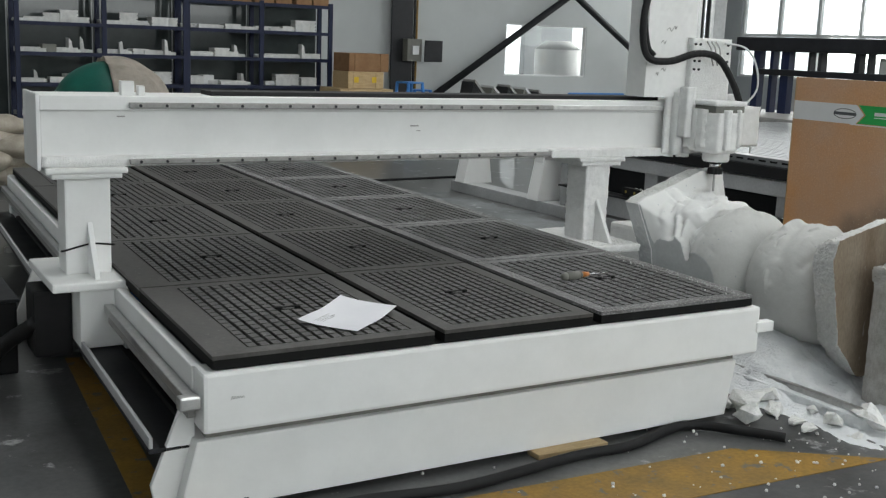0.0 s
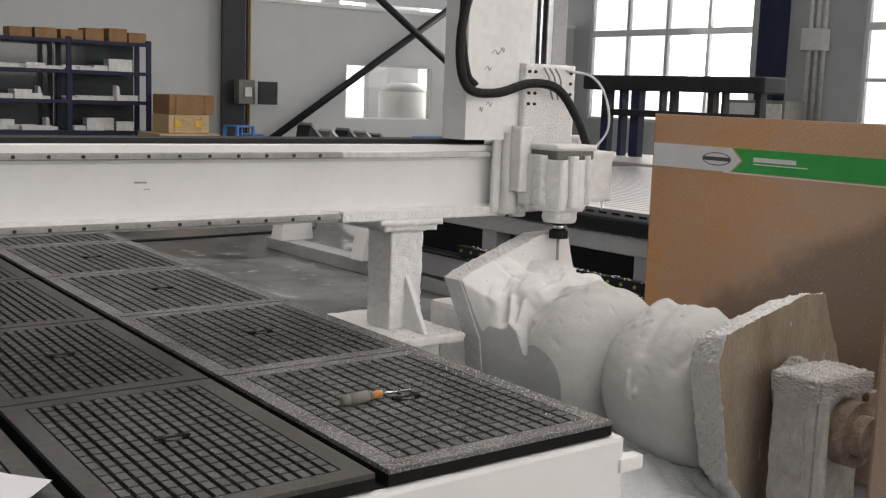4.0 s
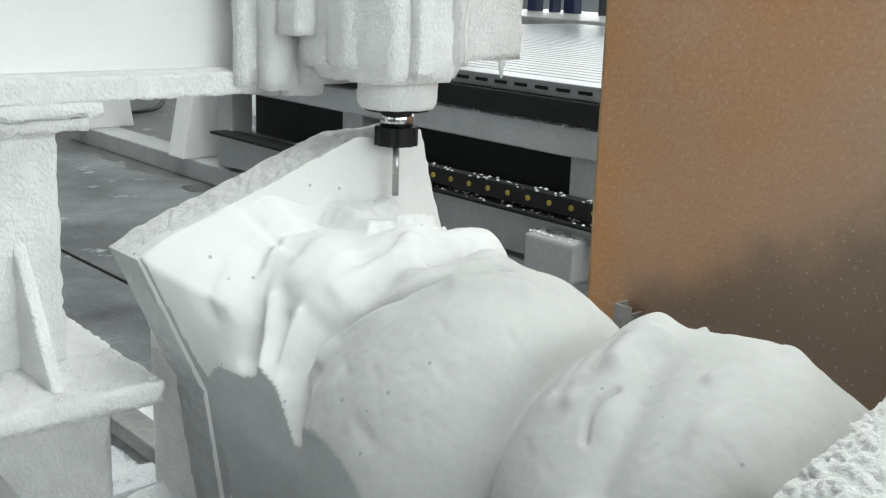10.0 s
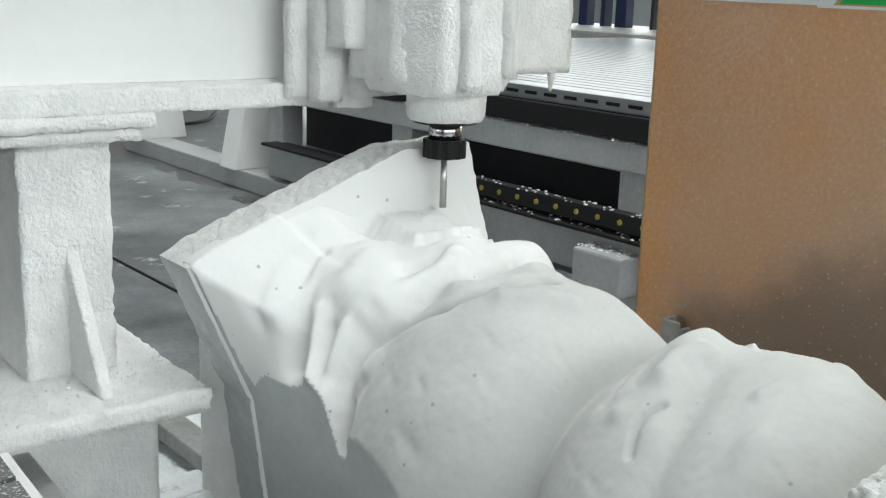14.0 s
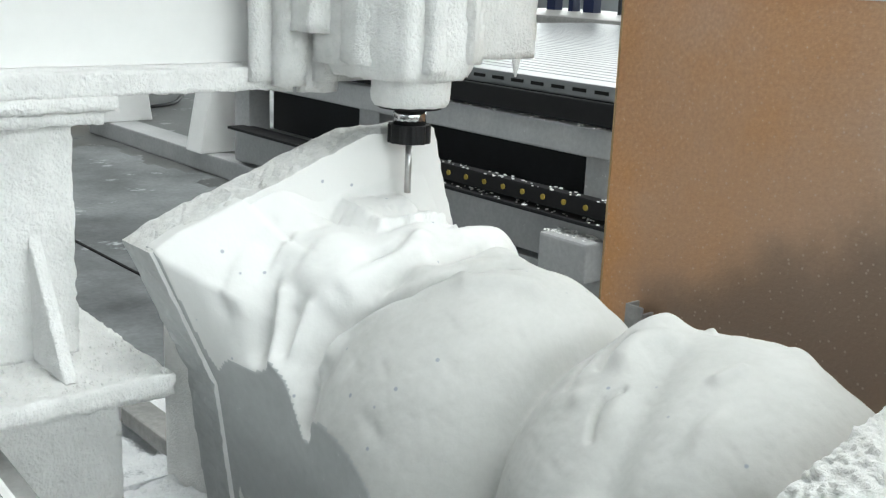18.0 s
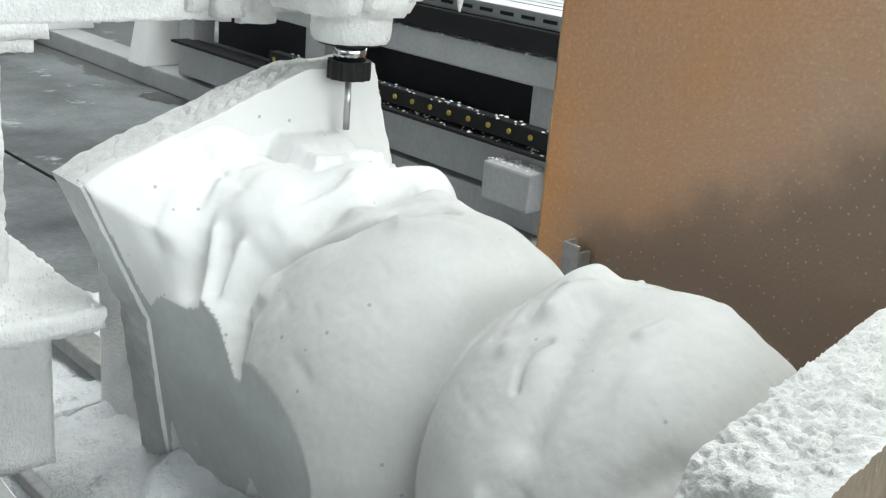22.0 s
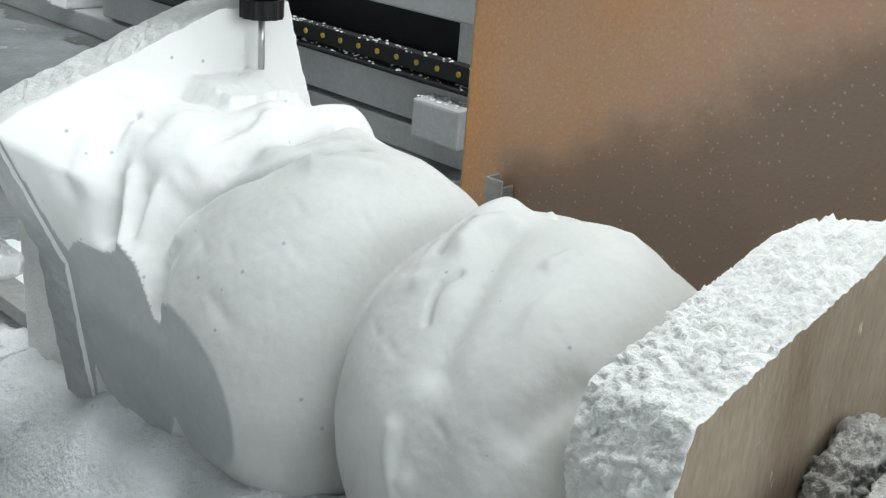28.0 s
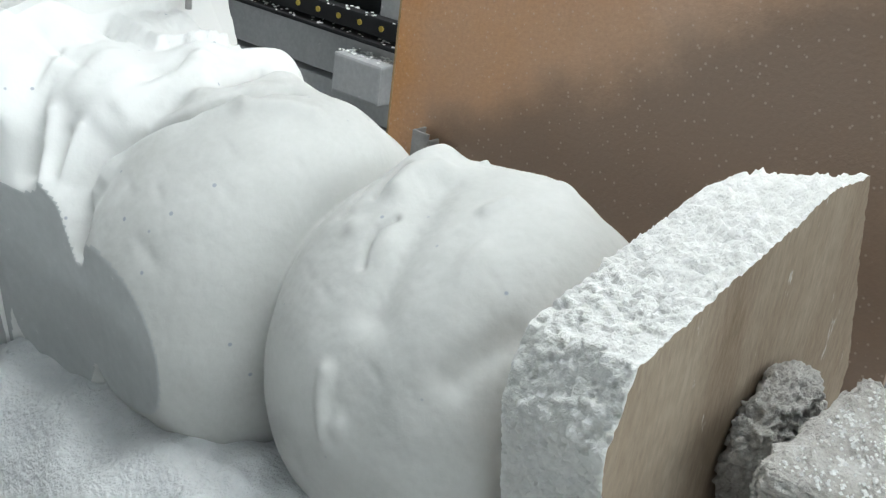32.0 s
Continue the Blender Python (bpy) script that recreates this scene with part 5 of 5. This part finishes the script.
for y in (4.7, 5.9):
    part("end_leg", prismm([(M - 0.06, 0.1), (M + 0.26, 0.1), (M + 0.2, 0.5), (M + 0.02, 0.5)], y, y + 0.16, "y", 0.008), WHITE, m2)
part("end_beam", boxm(M + 0.0, M + 1.9, 4.72, 4.84, 0.42, 0.52, 0.008), WHITE, m2)
part("drive_box", boxm(M - 0.12, M + 0.0, 1.98, 2.2, 0.1, 0.235, 0.01), MACHINEGREY, m2)
ch = part("cable_chain", boxm(M - 0.05, M + 0.0, 0.6, 3.6, 0.305, 0.365, 0.004), RUBBER, m2, "black cable chain with yellow clips")
for k in range(30):
    part("clip", rodm((M - 0.054, 0.66 + k * 0.1, 0.335), (M - 0.05, 0.66 + k * 0.1, 0.335), 0.010, 10), CLIPYELLOW, ch)
part("chain_tray", boxm(M - 0.07, M + 0.05, 0.6, 4.4, 0.275, 0.288, 0.003), RUBBER, m2)

# ---- shelving along the far wall ----
def shelving(x0, bays, bay, y0, depth, levels, label):
    sh = thing("steel_shelving", label, "shelving")
    for k in range(bays + 1):
        for y in (y0, y0 + depth - 0.05):
            part("upright", boxm(x0 + k * bay - 0.035, x0 + k * bay + 0.035, y, y + 0.05, 0, levels[-1] + 0.04, 0.004), NAVY, sh)
    for k in range(bays):
        for z in levels:
            part("shelf", boxm(x0 + k * bay + 0.035, x0 + (k + 1) * bay - 0.035, y0, y0 + depth, z - 0.035, z, 0.003), NAVY, sh)
            part("lip", boxm(x0 + k * bay + 0.035, x0 + (k + 1) * bay - 0.035, y0 - 0.012, y0, z - 0.05, z + 0.004, 0.003), NAVY, sh)
    return sh


LEV = [0.15, 0.62, 1.06, 1.49, 1.92]
shelving(1.85, 2, 1.22, 13.9, 0.5, LEV[:-1] + [1.95], "dark blue steel shelving full of machined parts")
shelving(4.36, 2, 1.2, 14.0, 0.5, LEV, "dark blue steel shelving with boxes on top")
random.seed(11)


def shelf_item(x, y, z):
    """One of the small machined parts: plate stack, bracket, ring, bar or carton."""
    kind = random.choice(("stack", "stack", "bracket", "bar", "bar", "bar", "carton"))
    bm = bmesh.new()
    if kind == "stack":
        n = random.randint(2, 4)
        comb = [(-0.11, 0.0)]
        for j in range(n):
            z = j * 0.05
            comb += [(-0.13, z), (-0.13, z + 0.03), (-0.11, z + 0.03)] if j < n - 1 else [(-0.13, z), (-0.13, z + 0.03)]
        comb += [(-x, z) for x, z in comb[:0:-1]]
        prism(bm, comb, -0.1, 0.1, "y")
        return "machined_part", "stepped white machined part on a shelf", bm, PARTGREY
    if kind == "bracket":
        prism(bm, [(-0.09, 0), (0.09, 0), (0.09, 0.04), (-0.03, 0.05), (-0.05, random.uniform(0.14, 0.24)), (-0.09, random.uniform(0.14, 0.24))], -0.06, 0.06, "y")
        return "bracket", "white steel bracket on a shelf", bm, PARTGREY
    if kind == "ring":
        rod(bm, (0, -0.05, 0.1), (0, 0.05, 0.1), 0.1, 20)
        rod(bm, (0, -0.055, 0.1), (0, 0.055, 0.1), 0.05, 20)
        return "flange_ring", "grey flange ring standing on a shelf", bm, PARTGREY
    if kind == "bar":
        h = [random.uniform(0.03, 0.07) for _ in range(3)]
        prism(bm, [(-0.12, 0), (-0.12, h[0]), (-0.05, h[0]), (-0.05, h[1]), (0.03, h[1]), (0.03, h[2]), (0.1, h[2]), (0.1, 0)], -0.22, 0.22, "x")
        return "steel_rail", "short flat bright steel rail on a shelf", bm, PARTGREY
    box(bm, -0.1, 0.1, -0.09, 0.09, 0, random.uniform(0.05, 0.15), 0.004)
    return "carton", "small pale carton on a shelf", bm, FRAMEWHITE if random.random() < 0.7 else GREYBOX


for x0, y0, tops in ((1.85, 14.15, LEV[:-1] + [1.95]), (4.36, 14.25, LEV[:-1])):
    for z in tops:
        for b in range(2):
            x = x0 + b * 1.21 + 0.2
            while x < x0 + (b + 1) * 1.21 - 0.15:
                nm, lab, bm, mat = shelf_item(x, y0, z)
                ob = tagged(link(nm, bm, mat), lab, nm.replace("_", " "), group="parts on the shelves")
                ob.location = (x, y0 + random.uniform(-0.08, 0.1), z + 0.003)
                ob.rotation_euler = (0, 0, random.uniform(-0.25, 0.25))
                x += random.uniform(0.15, 0.26)
for x in (4.9, 5.25, 5.62, 5.95, 6.3, 6.6):
    w = random.uniform(0.13, 0.17)
    ob = tagged(link("carton", boxm(-w, w, -0.15, 0.15, 0, random.uniform(0.12, 0.2), 0.006), CARD), "brown cardboard carton on top of the shelving", "carton", group="cartons on the shelving")
    ob.location = (x, 14.2, 1.923)


def crate(x, y, z, w, d, h, mat, label, slats=True):
    c = thing("crate", label, "crate", at=(x, y, z))
    part("body", boxm(-w / 2, w / 2, -d / 2, d / 2, 0, h, 0.008), mat, c)
    if slats:
        for s in (-0.32, 0.32):
            part("batten", boxm(s * w - 0.03, s * w + 0.03, -d / 2 - 0.012, -d / 2, 0, h, 0.003), mat, c)
    return c


crate(7.05, 13.6, 0.0, 0.95, 0.8, 0.62, WOOD, "long pale wooden crate on the floor")
crate(6.55, 13.0, 0.0, 0.75, 0.5, 0.58, WOOD, "low pale wooden crate on the floor")
crate(7.1, 13.65, 0.623, 0.64, 0.6, 0.27, WOOD, "pale wooden crate with yellow labels stacked on another")
for dx in (-0.18, 0.14):
    tagged(link("crate_label", boxm(7.1 + dx - 0.04, 7.1 + dx + 0.04, 13.332, 13.337, 0.72, 0.81, 0), YELLOWPLASTIC), "yellow label on the wooden crate", "label")
crate(7.15, 13.65, 0.896, 0.72, 0.6, 0.29, CARD, "brown cardboard carton on top of the crates")

# reflecting panels behind the shelving
bm = bmesh.new()
for k in range(5):
    box(bm, 0.6 + k * 1.24, 0.6 + k * 1.24 + 1.22, 14.66, 14.7, 0.02, 1.93)
structure("wall_panel", bm, GLOSSPANEL, "glossy grey panels behind the shelving")

# green machine under a cloth
gm = thing("green_machine", "dark green rounded machine housing partly under a cloth", "machine", at=(1.5, 7.2, 0))
bm = bmesh.new()
bmesh.ops.create_uvsphere(bm, u_segments=40, v_segments=24, radius=1)
for v in bm.verts:
    v.co = Vector((v.co.x * 0.52, v.co.y * 0.45, max(0.0, v.co.z * 0.45 + 0.68) if v.co.z > -0.2 else 0.0))
part("housing", bm, GREENPAINT, gm, smooth=True)
bm = bmesh.new()
n = 34
vv = [[bm.verts.new((0.0, 0.0, 0.0)) for k in range(n + 1)] for i in range(n + 1)]
for i in range(n + 1):
    for k in range(n + 1):
        u, w = i / n, k / n
        x, y = 1.42 + 0.72 * u, 6.72 + 0.9 * w
        dx, dy = (x - 1.5) / 0.54, (y - 7.2) / 0.47
        top = 0.68 + 0.45 * math.sqrt(max(0.0, 1 - dx * dx - dy * dy)) if dx * dx + dy * dy < 1 else 0.68 - 0.35 * (math.hypot(dx, dy) - 1)
        vv[i][k].co = (x, y, top + 0.03 + 0.015 * math.sin(w * 30 + 5 * u) + 0.02 * noise.noise(Vector((x * 5, y * 5, 0))))
for i in range(n):
    for k in range(n):
        bm.faces.new((vv[i][k], vv[i + 1][k], vv[i + 1][k + 1], vv[i][k + 1]))
bmesh.ops.solidify(bm, geom=bm.faces[:], thickness=0.008)
tagged(link("dust_cloth", bm, LINEN, smooth=True), "beige dust cloth draped over the green machine", "cloth")

# sacks
def sack(x, y, z, ang, s):
    bm = bmesh.new()
    bmesh.ops.create_uvsphere(bm, u_segments=28, v_segments=16, radius=1)
    for v in bm.verts:
        c = v.co.copy()
        v.co = Vector((c.x * 0.42 * s, c.y * 0.24 * s, (c.z * 0.13 + 0.13) * s)) * (1 + 0.1 * noise.noise(c * 2.5 + Vector((x * 3, y, 0))))
    ob = tagged(link("sack", bm, CLOTH, smooth=True), "slumped grey-beige cloth sack in a pile", "sack", group="pile of sacks")
    ob.matrix_world = pose(x, y, z * 0.85, 0, 0, ang)


for a in ((0.3, 7.2, 0.36, 8, 0.95), (0.72, 7.1, 0.33, -25, 0.8), (0.5, 7.3, 0.52, 12, 0.8), (0.2, 7.0, 0.17, 0, 1.0), (0.7, 7.3, 0.16, 20, 1.0), (-0.3, 7.2, 0.18, 5, 1.0), (-0.1, 7.3, 0.36, -20, 0.9)):
    sack(*a)
for a in ((0.3, 7.2, 0.0, 0, 1.1), (0.8, 7.2, 0.0, 15, 1.0), (-0.3, 7.2, 0.0, -10, 1.1)):
    sack(*a)

# things standing on the far floor
def stool(x, y, ang, h):
    st = thing("plastic_stool", "blue moulded plastic stool", "stool", group="blue stools", at=(x, y, 0))
    st.rotation_euler = (0, 0, radians(ang))
    part("seat", boxm(-0.17, 0.17, -0.17, 0.17, h - 0.03, h, 0.012), BLUE, st)
    for sx in (-1, 1):
        for sy in (-1, 1):
            part("leg", rodm((sx * 0.19, sy * 0.19, 0), (sx * 0.15, sy * 0.15, h - 0.02), 0.028, 10), BLUE, st, smooth=True)
        part("stretcher", boxm(sx * 0.17 - 0.012, sx * 0.17 + 0.012, -0.17, 0.17, h * 0.5, h * 0.5 + 0.06, 0.004), BLUE, st)


stool(8.05, 13.6, 10, 0.74)
stool(8.4, 13.9, -5, 0.6)
stool(8.85, 13.5, 30, 0.54)


def bin_part(x, y, w, h, mat, label):
    b = thing("metal_cover", label, "metal part", group="sheet metal covers on the floor", at=(x, y, 0))
    bm = bmesh.new()
    prism(bm, [(-w / 2, 0), (w / 2, 0), (w / 2 - 0.02, h * 0.55), (-w / 2 + 0.12, h)], -0.2, 0.2, "y")
    bmesh.ops.bevel(bm, geom=bm.edges[:], offset=0.008, segments=1, affect="EDGES")
    part("cover", bm, mat, b)
    bm = bmesh.new()
    prism(bm, [(-w / 2 + 0.14, h), (w / 2, h * 0.57), (w / 2 + 0.03, h * 0.62), (-w / 2 + 0.16, h * 1.05)], -0.21, 0.21, "y")
    part("flap", bm, FRAMEWHITE if mat is GREYBOX else DULL, b)


for i, (x, h) in enumerate(((9.65, 0.74), (10.05, 0.64), (10.4, 0.66), (10.75, 0.62), (11.05, 0.58))):
    bin_part(x, 14.2, 0.42, h, GREYBOX if i % 2 else DARK, "folded grey sheet-metal cover standing on the floor")
for x in (11.4, 11.72):
    tagged(link("carton", boxm(x - 0.16, x + 0.16, 14.0, 14.3, 0, 0.47, 0.01), FRAMEWHITE), "white carton standing on the floor", "carton")
tagged(link("blue_sheet", boxm(11.85, 13.2, 14.2, 14.26, 0, 0.56, 0.02), BLUE), "blue plastic sheet standing on edge by the wall", "sheet")

# hanging control cable with yellow grip
hc = thing("hoist_pendant", "hanging black cable with a yellow control pendant", "pendant control")
part("cable", hosem([(14.4, 14.6, 8.0), (14.38, 14.6, 4.0), (14.32, 14.6, 2.0), (14.26, 14.6, 1.3)], 0.03, 8, 6), RUBBER, hc, smooth=True)
part("grip", boxm(14.2, 14.32, 14.56, 14.66, 0.98, 1.32, 0.02), YELLOWPLASTIC, hc)
part("tail", hosem([(14.26, 14.6, 0.98), (14.2, 14.6, 0.7), (14.15, 14.6, 0.4)], 0.02, 8, 6), RUBBER, hc)

# clutter beside the bed
ct = thing("cable_tray", "white perforated cable tray lying beside the bed", "cable tray")
part("floor", boxm(-0.62, -0.46, 1.55, 2.75, 0.0, 0.012, 0.002), WHITE, ct)
for x in (-0.62, -0.472):
    part("side", boxm(x, x + 0.012, 1.55, 2.75, 0.012, 0.08, 0.002), WHITE, ct)
for k in range(11):
    part("slot", boxm(-0.6, -0.48, 1.6 + k * 0.105, 1.64 + k * 0.105, 0.012, 0.0135, 0), GROOVE, ct)
dx = thing("drive_unit", "black drive unit standing beside the bed", "drive unit")
part("case", boxm(-0.44, -0.24, 1.7, 2.35, 0.0, 0.3, 0.012), RUBBER, dx)
part("lid", boxm(-0.45, -0.23, 1.69, 2.36, 0.3, 0.315, 0.004), DARK, dx)
tagged(link("plank", boxm(-0.95, -0.4, 1.32, 1.45, 0.0, 0.03, 0.004), WOOD), "short pale plank lying on the floor", "plank")
tagged(link("plank", boxm(-0.1, 0.02, -0.1, 0.02, 0.0, 0.018, 0.002), WOOD), "pale wood packing under the bed's foot", "plank")
tagged(link("packing_wood", boxm(1.15, 1.45, 0.0, 0.07, 0.0, 0.02, 0.003), WOOD), "pale packing strip under the bed's front", "plank")
for nm, x0, x1, y, z0, z1 in (("scuff", 0.08, 0.11, G + 0.0105, 1.07, 1.075), ("scuff", 1.33, 1.37, G + 0.0105, 1.03, 1.035), ("scuff", 1.36, 1.38, G + 0.0105, 1.01, 1.013)):
    part(nm, boxm(x0, x1, y, y + 0.002, z0, z1, 0), DULL, gantry)
part("pen_mark", hosem([(0.05 + 0.004 * k, -0.0125, 0.375 + (0.006 if k % 2 else -0.004) * (1 - 0.05 * k)) for k in range(11)], 0.0008, 4, 3), DULL, bed)
tagged(link("hose_coil", hosem([(-1.8, 3.6, 0.03), (-1.2, 3.7, 0.03), (-0.7, 3.6, 0.03), (-0.5, 3.75, 0.03)], 0.02, 8, 8), RUBBER, smooth=True), "thin black hose trailing over the floor", "hose")
tagged(link("thin_cable", hosem([(3.2, 6.95, 0.01), (4.0, 6.95, 0.01), (4.7, 7.0, 0.01), (5.42, 7.1, 0.01), (5.8, 7.55, 0.01)], 0.014, 8, 8), RUBBER, smooth=True), "thin black cable lying on the far floor", "cable")
